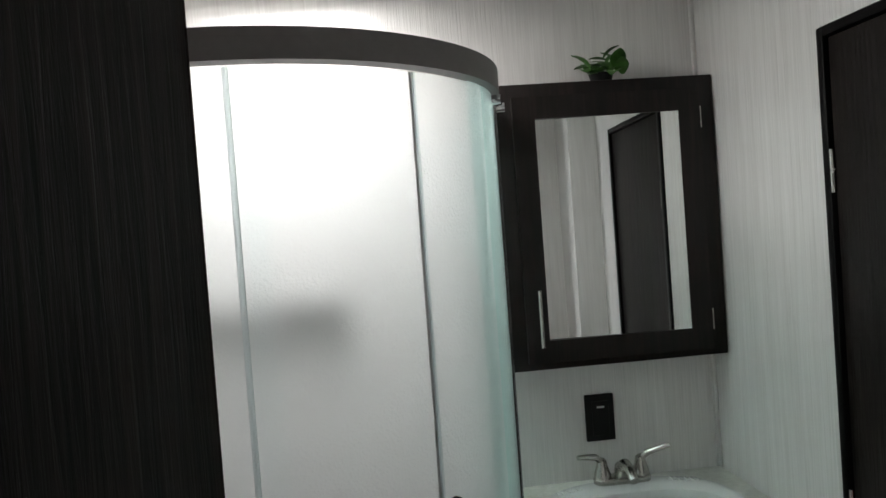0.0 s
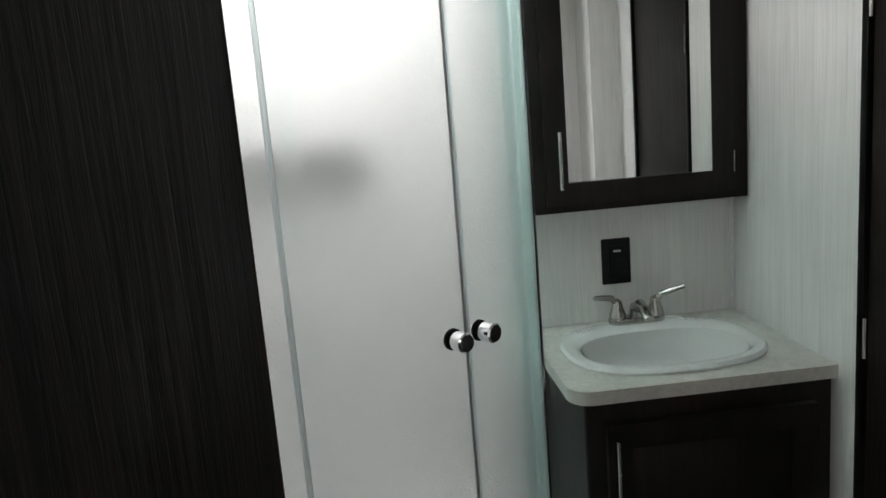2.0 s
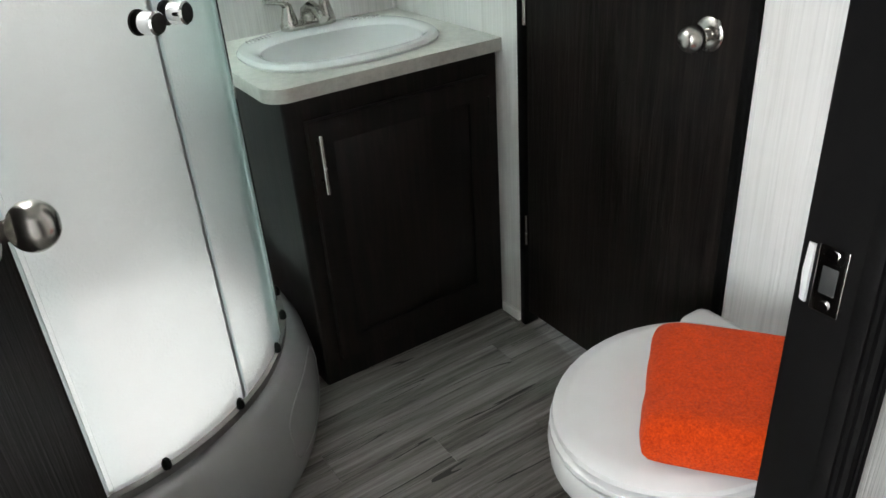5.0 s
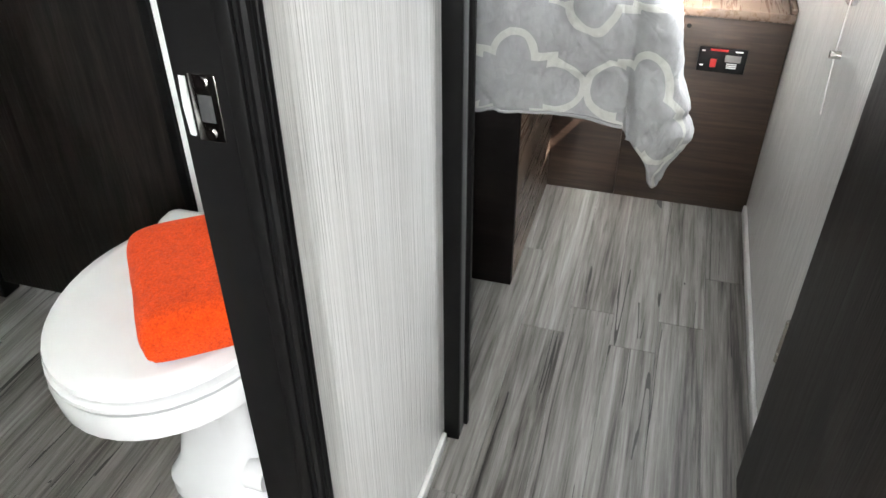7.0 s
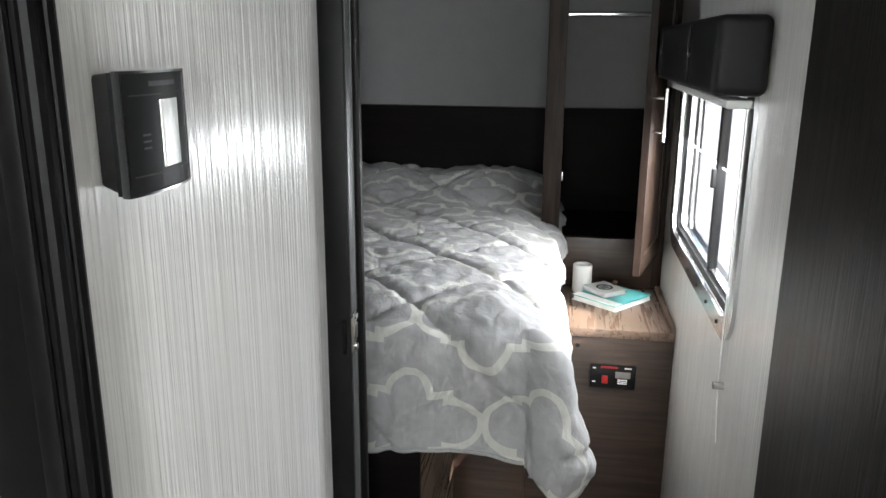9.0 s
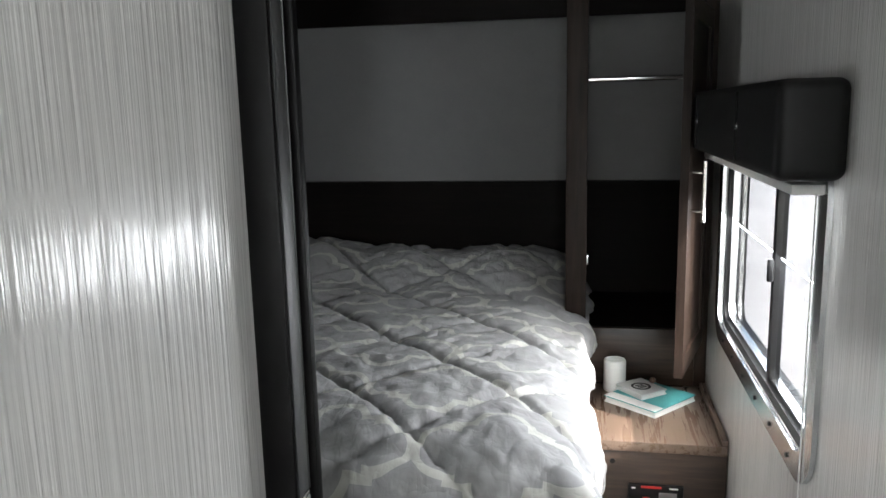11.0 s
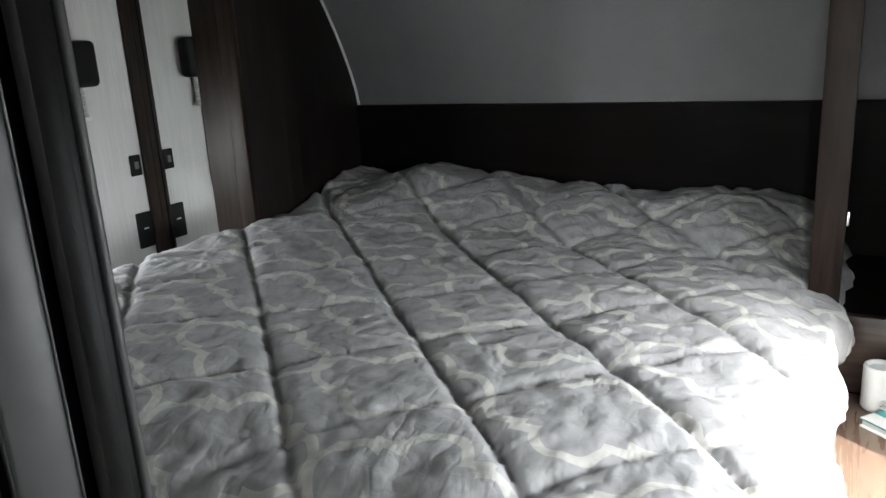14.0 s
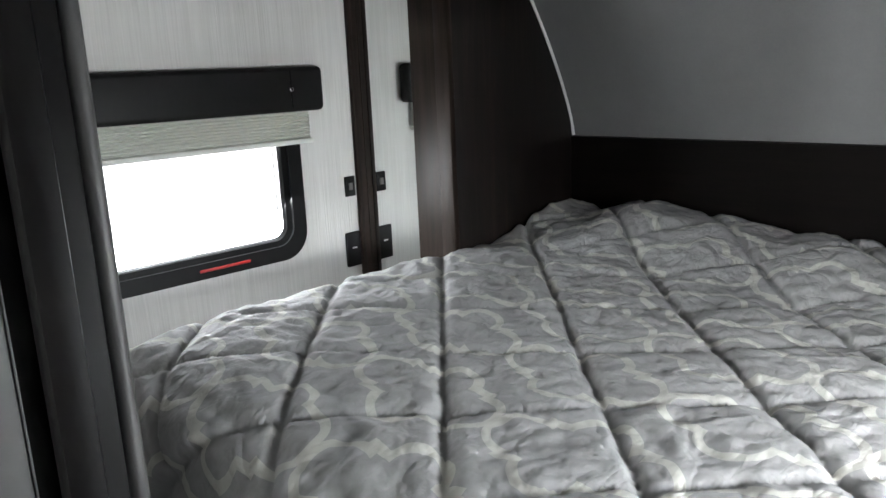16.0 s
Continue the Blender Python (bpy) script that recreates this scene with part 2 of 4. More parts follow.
GLASS.node_tree.nodes["Principled BSDF"].inputs["Transmission Weight"].default_value = 1
FROST = frosted_glass((0.95, 0.985, 0.988))
FROST_GREEN = frosted_glass((0.75, 0.94, 0.915))
MILKY = material("milky acrylic", (0.80, 0.80, 0.79), 0.9)
MILKY.node_tree.nodes["Principled BSDF"].inputs["Transmission Weight"].default_value = 0.35
TERRY = terry()
QUILT = quilt_cloth()
SHOWER_PAN = speckled("grey moulded fibreglass", (0.30, 0.30, 0.295), 0.05, 0.25, 12)
SHOWER_WALL = speckled("white shower surround", (0.80, 0.80, 0.79), 0.03, 0.3, 10)
CEILING = speckled("white ceiling panel", (0.76, 0.76, 0.75), 0.04, 0.6)
# White liner darkened: the shade over the bed head is in its colour.
CAP = speckled("white textured liner, shade tone", (0.15, 0.15, 0.149), 0.08, 0.7, 160)
LEATHER = speckled("black padded vinyl", (0.007, 0.0066, 0.0066), 0.25, 0.5, 90, 0.2)
LEAF = speckled("variegated leaf", (0.045, 0.13, 0.022), 0.8, 0.4, 55)
TEAL = speckled("teal book cloth", (0.10, 0.42, 0.42), 0.08, 0.5)
PAPER = speckled("white paper", (0.80, 0.80, 0.78), 0.03, 0.7)
INK = material("printing ink", (0.02, 0.02, 0.02), 0.6)
RED = material("red plastic", (0.30, 0.010, 0.008), 0.4)
# Pale base: the thermostat display's window reflection is put into it.
LCD = material("pale display glass", (0.78, 0.80, 0.79), 0.25)
# Base raised to hold the daylight that shines through the shade cloth.
PLEAT = speckled("pale pleated shade cloth", (0.80, 0.81, 0.77), 0.06, 0.85, 80)
MATTRESS = speckled("white ticking", (0.70, 0.70, 0.69), 0.05, 0.9)
GROUND = speckled("pale concrete", (0.46, 0.45, 0.435), 0.2, 0.9, 3)
TRAILER = speckled("white fibreglass siding", (0.78, 0.78, 0.78), 0.03, 0.35, 4)


# ---- shape helpers ----
def box_bm(x0, x1, y0, y1, z0, z1, bevel=0.0, segments=2, bm=None):
    made = bm or bmesh.new()
    r = bmesh.ops.create_cube(made, size=1.0)
    for v in r["verts"]:
        v.co = Vector((x0 if v.co.x < 0 else x1, y0 if v.co.y < 0 else y1, z0 if v.co.z < 0 else z1))
    if bevel:
        edges = list({e for v in r["verts"] for e in v.link_edges})
        bmesh.ops.bevel(made, geom=edges, offset=bevel, segments=segments, profile=0.5, affect='EDGES')
    return made


def rod_bm(a, b, radius, n=14, radius2=None, bm=None):
    made = bm or bmesh.new()
    a, b = Vector(a), Vector(b)
    turn = (b - a).to_track_quat('Z', 'Y').to_matrix().to_4x4()
    r = bmesh.ops.create_cone(made, cap_ends=True, segments=n, radius1=radius, radius2=radius if radius2 is None else radius2, depth=(b - a).length)
    bmesh.ops.transform(made, matrix=Matrix.Translation((a + b) / 2) @ turn, verts=r["verts"])
    return made


def lathe_bm(profile, m, n=28, bm=None):
    """profile: (radius, height) pairs, turned about the z axis of the pose m."""
    made = bm or bmesh.new()
    rings = []
    for r, z in profile:
        rings.append([made.verts.new(m @ Vector((r * math.cos(k * math.tau / n), r * math.sin(k * math.tau / n), z))) for k in range(n)])
    for lo, hi in zip(rings, rings[1:]):
        for k in range(n):
            made.faces.new((lo[k], lo[(k + 1) % n], hi[(k + 1) % n], hi[k]))
    made.faces.new(rings[0][::-1])
    made.faces.new(rings[-1])
    return made


def loft_bm(rings, closed=True, caps=True, bm=None):
    """Faces between successive rings of points."""
    made = bm or bmesh.new()
    loops = [[made.verts.new(p) for p in ring] for ring in rings]
    n = len(loops[0])
    for lo, hi in zip(loops, loops[1:]):
        for k in range(n if closed else n - 1):
            made.faces.new((lo[k], lo[(k + 1) % n], hi[(k + 1) % n], hi[k]))
    if caps:
        made.faces.new(loops[0][::-1])
        made.faces.new(loops[-1])
    return made


def prism_bm(points, axis, a, b, bevel=0.0):
    """An outline of pairs, drawn out along one axis from a to b."""
    def place(p, d):
        return {"x": Vector((d, p[0], p[1])), "y": Vector((p[0], d, p[1])), "z": Vector((p[0], p[1], d))}[axis]
    made = loft_bm([[place(p, a) for p in points], [place(p, b) for p in points]])
    bmesh.ops.recalc_face_normals(made, faces=made.faces)
    if bevel:
        bmesh.ops.bevel(made, geom=list(made.edges), offset=bevel, segments=2, profile=0.5, affect='EDGES')
    return made


def round_rect(u0, u1, v0, v1, r, n=6):
    pts = []
    for cu, cv, start in ((u1 - r, v1 - r, 0), (u0 + r, v1 - r, 90), (u0 + r, v0 + r, 180), (u1 - r, v0 + r, 270)):
        for k in range(n + 1):
            a = radians(start + 90 * k / n)
            pts.append((cu + r * math.cos(a), cv + r * math.sin(a)))
    return pts


def ring_bm(outer, inner, axis, a, b):
    """A flat frame between two outlines with as many points, drawn out along an axis."""
    def place(p, d):
        return {"x": Vector((d, p[0], p[1])), "y": Vector((p[0], d, p[1])), "z": Vector((p[0], p[1], d))}[axis]
    made = loft_bm([[place(p, a) for p in outer], [place(p, b) for p in outer], [place(p, b) for p in inner], [place(p, a) for p in inner],
                    [place(p, a) for p in outer]], caps=False)
    bmesh.ops.remove_doubles(made, verts=made.verts, dist=1e-6)
    bmesh.ops.recalc_face_normals(made, faces=made.faces)
    return made


def tube_bm(points, radius, n=10, bm=None):
    pts = [Vector(p) for p in points]
    rings = []
    for i, p in enumerate(pts):
        d = (pts[min(i + 1, len(pts) - 1)] - pts[max(i - 1, 0)]).normalized()
        q = d.to_track_quat('Z', 'Y')
        rad = radius[i] if isinstance(radius, (list, tuple)) else radius
        rings.append([p + q @ Vector((rad * math.cos(k * math.tau / n), rad * math.sin(k * math.tau / n), 0)) for k in range(n)])
    return loft_bm(rings, bm=bm)


def mesh_of(name, bm, mat, smooth=True):
    bmesh.ops.recalc_face_normals(bm, faces=bm.faces)
    me = bpy.data.meshes.new(name)
    bm.to_mesh(me)
    bm.free()
    me.materials.append(mat)
    if smooth:
        me.shade_smooth()
        me.set_sharp_from_angle(angle=radians(38))
    return me


def part(name, bm, mat, parent, label=""):
    ob = new(name, mesh_of(name, bm, mat))
    ob.parent = parent
    if parent is not None:
        ob.matrix_parent_inverse = parent.matrix_world.inverted() if parent.type != 'EMPTY' else Matrix.Translation(parent.location).inverted()
    return tagged(ob, label)


def thing(name, bm, mat, label, category, group="", kind=""):
    return tagged(new(name, mesh_of(name, bm, mat)), label, category, group, kind)


def empty(name, at, label, category, group="", kind=""):
    ob = new(name)
    ob.location = at
    ob.empty_display_size = 0.05
    return tagged(ob, label, category, group, kind)


def wall_bm(axis, a, b, u0, u1, z0, z1, holes=()):
    """An upright slab from a to b along its axis, with openings (u0, u1, z0, z1) through it."""
    us = sorted({u0, u1, *(h[0] for h in holes), *(h[1] for h in holes)})
    zs = sorted({z0, z1, *(h[2] for h in holes), *(h[3] for h in holes)})
    bm = bmesh.new()
    seen = {}

    def vert(u, d, z):
        key = (round(u, 5), round(d, 5), round(z, 5))
        if key not in seen:
            seen[key] = bm.verts.new((d, u, z) if axis == "x" else (u, d, z))
        return seen[key]

    def solid(i, j):
        if not (0 <= i < len(us) - 1 and 0 <= j < len(zs) - 1):
            return False
        cu, cz = (us[i] + us[i + 1]) / 2, (zs[j] + zs[j + 1]) / 2
        return not any(h[0] < cu < h[1] and h[2] < cz < h[3] for h in holes)

    for i in range(len(us) - 1):
        for j in range(len(zs) - 1):
            if not solid(i, j):
                continue
            p, q, r, s = us[i], us[i + 1], zs[j], zs[j + 1]
            for d in (a, b):
                bm.faces.new([vert(p, d, r), vert(q, d, r), vert(q, d, s), vert(p, d, s)])
            for other, uv in (((i - 1, j), (p, r, p, s)), ((i + 1, j), (q, r, q, s)), ((i, j - 1), (p, r, q, r)), ((i, j + 1), (p, s, q, s))):
                if not solid(*other):
                    bm.faces.new([vert(uv[0], a, uv[1]), vert(uv[2], a, uv[3]), vert(uv[2], b, uv[3]), vert(uv[0], b, uv[1])])
    return bm


# ---- the large structure ----
RIGHT, LEFT_BED, LEFT_BATH, HALL = -0.443, 1.60, 1.87, 0.145
PART0, PART1, CAP_X, TOP = 1.18, 1.22, 2.89, 2.12
WIN_R = (1.50, 2.24, 0.79, 1.20)
WIN_L = (1.60, 2.166, 0.822, 1.16)

# The second opening, behind the view, is added for the hall fill.
thing("wall_right", wall_bm("y", RIGHT - 0.05, RIGHT, -2.2, 3.2, -0.1, TOP, [WIN_R, (-1.85, -0.95, 0.95, 1.65)]), WALL,
      "pale striated outer wall panel with a window opening", "wall", kind="structure")
thing("wall_left_bedroom", wall_bm("y", LEFT_BED, LEFT_BED + 0.05, PART1, 3.2, -0.1, TOP, [WIN_L]), WALL,
      "pale striated outer wall panel beside the bed", "wall", kind="structure")
thing("wall_left_bathroom", wall_bm("y", LEFT_BATH, LEFT_BATH + 0.05, -0.30, PART1, -0.1, TOP), WALL,
      "pale striated wall panel behind the vanity", "wall", kind="structure")
thing("wall_bath_side", wall_bm("x", -0.30, -0.25, HALL + 0.04, LEFT_BATH, -0.1, TOP), WALL,
      "pale wall panel at the shower's side", "wall", kind="structure")
thing("wall_partition", wall_bm("x", PART0, PART1, 0.45, LEFT_BATH, 0.0, TOP, [(0.69, 1.315, 0.0, 1.825)]), WALL,
      "pale striated partition between bathroom and bedroom", "wall", kind="structure")
thing("wall_partition_return", wall_bm("x", 1.062, 1.116, HALL + 0.04, 0.45, 0.0, TOP), WALL, "pale partition beside the bedroom doorway", "wall", kind="structure")
thing("wall_return", wall_bm("y", 0.45, 0.47, 1.062, PART0, 0.0, TOP), WALL, "pale return of the partition", "wall", kind="structure")
thing("wall_header", wall_bm("x", 1.062, 1.116, RIGHT, HALL, 1.95, TOP), WALL, "pale panel above the bedroom doorway", "wall", kind="structure")
thing("wall_hall", wall_bm("y", HALL, HALL + 0.04, -2.2, 1.116, 0.0, TOP, [(-0.16, 0.552, 0.0, 1.93)]), WALL,
      "pale striated hallway wall with the bathroom doorway", "wall", kind="structure")
# Unseen wall, added to close the hall behind the view.
thing("wall_lounge", wall_bm("x", -2.25, -2.2, RIGHT - 0.05, HALL + 0.04, 0.0, TOP), WALL, "unseen pale wall added to close the hallway", "wall", kind="structure")

sub = box_bm(-2.25, 3.2, RIGHT - 0.05, HALL + 0.04, -0.10, -0.006)
box_bm(-0.30, 3.2, HALL + 0.04, LEFT_BED + 0.05, -0.10, -0.006, bm=sub)
box_bm(-0.30, PART1, LEFT_BED + 0.05, LEFT_BATH + 0.05, -0.10, -0.006, bm=sub)
floor = thing("floor", sub, BLACK_PLASTIC, "weathered grey wood-look plank floor", "floor", kind="structure")
thing("ceiling", wall_bm("y", 0, 1, 0, 1, 0, 1), CEILING, "white ceiling panel with a skylight opening", "ceiling", kind="structure")
ceil_bm = wall_bm("y", TOP, TOP + 0.05, -2.25, 3.2, RIGHT - 0.05, LEFT_BATH + 0.05, [(-0.12, 0.32, 1.31, 1.69)])
for v in ceil_bm.verts:
    v.co = Vector((v.co.x, v.co.z, v.co.y))
bpy.data.objects["ceiling"].data = mesh_of("ceiling", ceil_bm, CEILING)


def cap_x(z):
    """The curved front liner leans in towards the room with height."""
    return CAP_X - 0.62 * max(0.0, z - 1.06) ** 1.35 * 1.15


cap_rings = []
for k in range(25):
    z = 1.06 + (TOP - 1.06) * k / 24
    cap_rings.append([Vector((cap_x(z), y, z)) for y in (RIGHT, LEFT_BED)] + [Vector((3.15, y, z)) for y in (LEFT_BED, RIGHT)])
thing("wall_front_cap", loft_bm(cap_rings), CAP, "grey-white textured liner curving over the bed head", "wall", kind="structure")
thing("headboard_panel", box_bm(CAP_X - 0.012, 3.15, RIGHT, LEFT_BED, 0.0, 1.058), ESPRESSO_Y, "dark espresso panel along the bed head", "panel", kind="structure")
cap_trim = tube_bm([(cap_x(1.06 + 0.9 * k / 20) - 0.004, 1.203, 1.062 + 0.9 * k / 20) for k in range(21)], 0.0045, 6)
thing("trim_cap", cap_trim, WHITE_TRIM, "thin pale bead along the curved liner", "trim", kind="structure")

thing("ground", box_bm(-400, 400, -400, 400, -0.95, -0.85), GROUND, "pale concrete ground outside", "ground", kind="structure")


def baseboard(name, x0, x1, y0, y1):
    thing(name, box_bm(x0, x1, y0, y1, 0.0, 0.028, 0.003), WHITE_TRIM, "thin pale base moulding along the wall", "baseboard", kind="structure")


baseboard("baseboard_hall", 0.563, 1.046, HALL - 0.010, HALL)
baseboard("baseboard_right", -2.2, 2.06, RIGHT, RIGHT + 0.010)
baseboard("baseboard_bath", PART0 - 0.010, PART0, 1.32, 1.395)
thing("trim_bath_corner", box_bm(PART0 - 0.012, PART0, LEFT_BATH - 0.012, LEFT_BATH, 0.78, TOP, 0.003), WHITE_TRIM, "pale corner moulding", "trim", kind="structure")


def sweep_frame(parent, name, x0, x1, y0, y1, z0, z1, mat=BLACK_TRIM):
    return part(name, box_bm(x0, x1, y0, y1, z0, z1, 0.003), mat, parent)


# bathroom doorway lining
lining = empty("doorway_bath", (0.2, HALL, 0), "black moulded lining round the bathroom doorway", "door frame", kind="structure")
sweep_frame(lining, "jamb", 0.531, 0.5515, 0.120, 0.188, 0, 1.93)
sweep_frame(lining, "jamb", -0.16, -0.130, 0.108, 0.188, 0, 1.93)
sweep_frame(lining, "head", -0.130, 0.531, 0.108, 0.188, 1.89, 1.93)
sweep_frame(lining, "casing", 0.552, 0.557, 0.121, HALL, 0, 1.96)
sweep_frame(lining, "casing", -0.21, -0.16, 0.120, HALL, 0, 1.96)
part("casing_bead", rod_bm((0.534, 0.122, 0.0), (0.534, 0.122, 1.89), 0.005, 8), BLACK_TRIM, lining)
part("casing_bead", rod_bm((0.549, 0.122, 0.0), (0.549, 0.122, 1.95), 0.005, 8), BLACK_TRIM, lining)
sweep_frame(lining, "casing", 0.552, 0.575, 0.188, 0.200, 0, 1.96)
sweep_frame(lining, "stop", 0.525, 0.531, 0.128, 0.142, 0, 1.89)


def strike_plate(parent, at, across, out, lip, lip_mat=LIP):
    """A steel plate with two screws, a latch hole and a bent lip; across, out: unit ways along the face and off it."""
    at, across, out, up = Vector(at), Vector(across), Vector(out), Vector((0, 0, 1))

    def slab(w, h, d, c=0.0, cz=0.0):
        bm = box_bm(-w / 2, w / 2, 0, d, -h / 2, h / 2, min(d, 0.001))
        for v in bm.verts:
            v.co = at + across * (v.co.x + c) + out * v.co.y + up * (v.co.z + cz)
        return bm
    plate = part("strike_plate", slab(0.022, 0.053, 0.0016), STRIKE, parent, "steel strike plate with a curved lip")
    part("latch_hole", slab(0.012, 0.022, 0.0022), INK, plate)
    for s in (-1, 1):
        c = at + up * 0.0205 * s + out * 0.0016
        part("screw", rod_bm(c, c + out * 0.0016, 0.0042, 12), CHROME, plate)
    bm = tube_bm([at + across * lip * (0.014 + 0.012 * k / 5) - out * 0.010 * (k / 5) ** 2 + out * 0.001 + up * 0 for k in range(6)], 0.0018, 6)
    for v in bm.verts:
        v.co.z = at.z + (v.co.z - at.z) * 15
    part("lip", bm, lip_mat, plate)


strike_plate(lining, (0.531, 0.163, 0.944), (0, 1, 0), (-1, 0, 0), 1)

# bedroom doorway lining
lining2 = empty("doorway_bedroom", (1.2, HALL, 0), "black moulded lining round the bedroom doorway", "door frame", kind="structure")
sweep_frame(lining2, "casing", 1.056, 1.062, 0.114, HALL, 0, 2.0)
sweep_frame(lining2, "jamb", 1.0625, 1.120, 0.118, HALL, 0, 1.95)
# Added strip: the black jamb's window glare is put into its grey.
sweep_frame(lining2, "cover_strip", 1.066, 1.092, 0.115, 0.1178, 0, 1.95, FRAME_GREY)
# This bead's grey likewise holds the light on the jamb's edge.
part("casing_bead", rod_bm((1.1225, 0.122, 0.0), (1.1225, 0.122, 2.0), 0.004, 10), FRAME_GREY, lining2)
sweep_frame(lining2, "stop", 1.098, 1.110, 0.108, 0.118, 0, 1.95)
sweep_frame(lining2, "casing", 1.1205, 1.125, 0.123, 0.20, 0, 2.0)
strike_plate(lining2, (1.080, 0.1148, 0.905), (1, 0, 0), (0, -1, 0), -1, STRIKE)


# ---- doors ----
def knob_parts(leaf, at, out, rose=0.033, ball=0.027):
    turn = Vector(out).to_track_quat('Z', 'Y').to_matrix().to_4x4()
    m = Matrix.Translation(at) @ turn
    k = part("knob", lathe_bm([(0.013, 0.0), (0.011, 0.012), (0.011, 0.020)] + [(ball * math.sin(radians(a)), 0.046 - ball * 0.95 * math.cos(radians(a))) for a in range(26, 166, 10)], m), NICKEL, leaf, "brushed nickel ball knob")
    part("rose", lathe_bm([(rose, 0.0), (rose, 0.004), (rose * 0.85, 0.008), (0.012, 0.009)], m), NICKEL, k)


def hinge_bm(at, height, radius=0.005):
    return rod_bm((at[0], at[1], at[2] - height / 2), (at[0], at[1], at[2] + height / 2), radius, 10)


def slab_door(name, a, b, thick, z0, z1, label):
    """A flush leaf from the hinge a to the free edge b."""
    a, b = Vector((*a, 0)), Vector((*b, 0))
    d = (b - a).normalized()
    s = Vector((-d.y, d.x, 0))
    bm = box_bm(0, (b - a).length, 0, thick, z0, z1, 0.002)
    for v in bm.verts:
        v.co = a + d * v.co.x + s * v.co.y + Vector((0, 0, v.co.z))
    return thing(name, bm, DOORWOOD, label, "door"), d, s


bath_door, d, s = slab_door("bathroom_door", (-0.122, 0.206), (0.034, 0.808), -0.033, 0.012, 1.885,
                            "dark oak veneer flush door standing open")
at = Vector((0.034, 0.808, 0.910)) - d * 0.062 - s * 0.033
knob_parts(bath_door, at, -s)
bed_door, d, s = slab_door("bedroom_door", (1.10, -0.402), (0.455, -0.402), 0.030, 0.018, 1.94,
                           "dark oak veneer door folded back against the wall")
knob_parts(bed_door, (0.575, -0.402, 0.922), (0, 1, 0))
part("hinge", hinge_bm((1.106, -0.404, 1.6), 0.085), NICKEL, bed_door)
part("hinge", hinge_bm((1.106, -0.404, 0.35), 0.085), NICKEL, bed_door)

# narrow door from the bathroom into the bedroom, shut
lining3 = empty("doorway_bath_side", (PART0, 1.0, 0), "slim black frame round the side door", "door frame", kind="structure")
sweep_frame(lining3, "jamb", PART0 - 0.008, PART1, 0.692, 0.713, 0, 1.822)
sweep_frame(lining3, "jamb", PART0 - 0.008, PART1, 1.292, 1.313, 0, 1.822)
sweep_frame(lining3, "head", PART0 - 0.008, PART1, 0.713, 1.292, 1.803, 1.822)
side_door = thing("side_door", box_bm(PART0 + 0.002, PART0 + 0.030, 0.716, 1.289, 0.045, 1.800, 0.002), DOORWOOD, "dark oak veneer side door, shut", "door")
for z in (1.54, 0.865, 0.30):
    part("hinge", hinge_bm((PART0 - 0.003, 1.290, z), 0.085), NICKEL, side_door)
knob_parts(side_door, (PART0 + 0.002, 0.790, 0.885), (-1, 0, 0), 0.03, 0.025)


# ---- bathroom: shower ----
SC, SR = Vector((0.045, 1.57, 0)), 0.505


def arc_path(r, start=-0.25, stop=LEFT_BATH, step=40):
    """Along the shower's front: straight, a quarter turn, straight to the back wall."""
    pts = [(start, SC.y - r)]
    pts += [(SC.x + r * math.sin(radians(90 * k / step)), SC.y - r * math.cos(radians(90 * k / step))) for k in range(step + 1)]
    pts.append((SC.x + r, stop))
    return pts


def curved_band(r0, r1, z0, z1, lo=0.0, hi=1.0, step=48):
    """A curved wall piece between two radii over a stretch of the front (0 to 1)."""
    inner, outer = arc_path(r0, step=step), arc_path(r1, step=step)
    n = len(inner) - 1
    i0, i1 = int(round(lo * n)), int(round(hi * n))
    rings = []
    for i in range(i0, i1 + 1):
        (a, b), (c, e) = inner[i], outer[i]
        rings.append([Vector((a, b, z0)), Vector((c, e, z0)), Vector((c, e, z1)), Vector((a, b, z1))])
    return loft_bm(rings)


shower = empty("shower_cabin", (SC.x, SC.y, 0), "corner shower with curved frosted sliding glass doors", "shower")
pan_rings = []
for r, z in ((0.584, 0.0), (0.594, 0.06), (0.596, 0.12), (0.585, 0.18), (0.566, 0.222), (0.552, 0.238), (0.530, 0.245), (0.500, 0.245), (0.485, 0.235), (0.470, 0.16), (0.45, 0.08)):
    pan_rings.append([Vector((x, y, z)) for x, y in arc_path(r - 0.02)] + [Vector((-0.25, LEFT_BATH, z))])
for ring in pan_rings:
    for v in ring:
        v.x, v.y = min(v.x, 0.612), min(v.y, LEFT_BATH - 0.001)
part("pan", loft_bm(pan_rings), SHOWER_PAN, shower, "grey moulded shower pan with a rounded skirt")
emboss = []
for k in range(49):
    a = k * math.tau / 48
    c, q = math.cos(a), math.sin(a)
    z = 0.112 + 0.072 * math.copysign(abs(q) ** 0.6, q)
    deg = radians(56 + 15 * math.copysign(abs(c) ** 0.6, c))
    r = np.interp(z, (0.0, 0.06, 0.12, 0.18, 0.222), (0.564, 0.574, 0.576, 0.565, 0.546))
    emboss.append((min(SC.x + r * math.sin(deg), 0.612), SC.y - r * math.cos(deg), z))
part("embossed_panel", tube_bm(emboss, 0.0022, 6), SHOWER_PAN, shower)
part("bottom_rail", curved_band(SR - 0.006, SR + 0.020, 0.246, 0.262), GREY_RAIL, shower, "dark curved bottom track")
part("top_rail", curved_band(SR - 0.014, SR + 0.020, 1.757, 1.807), GREY_RAIL, shower, "grey curved top rail")
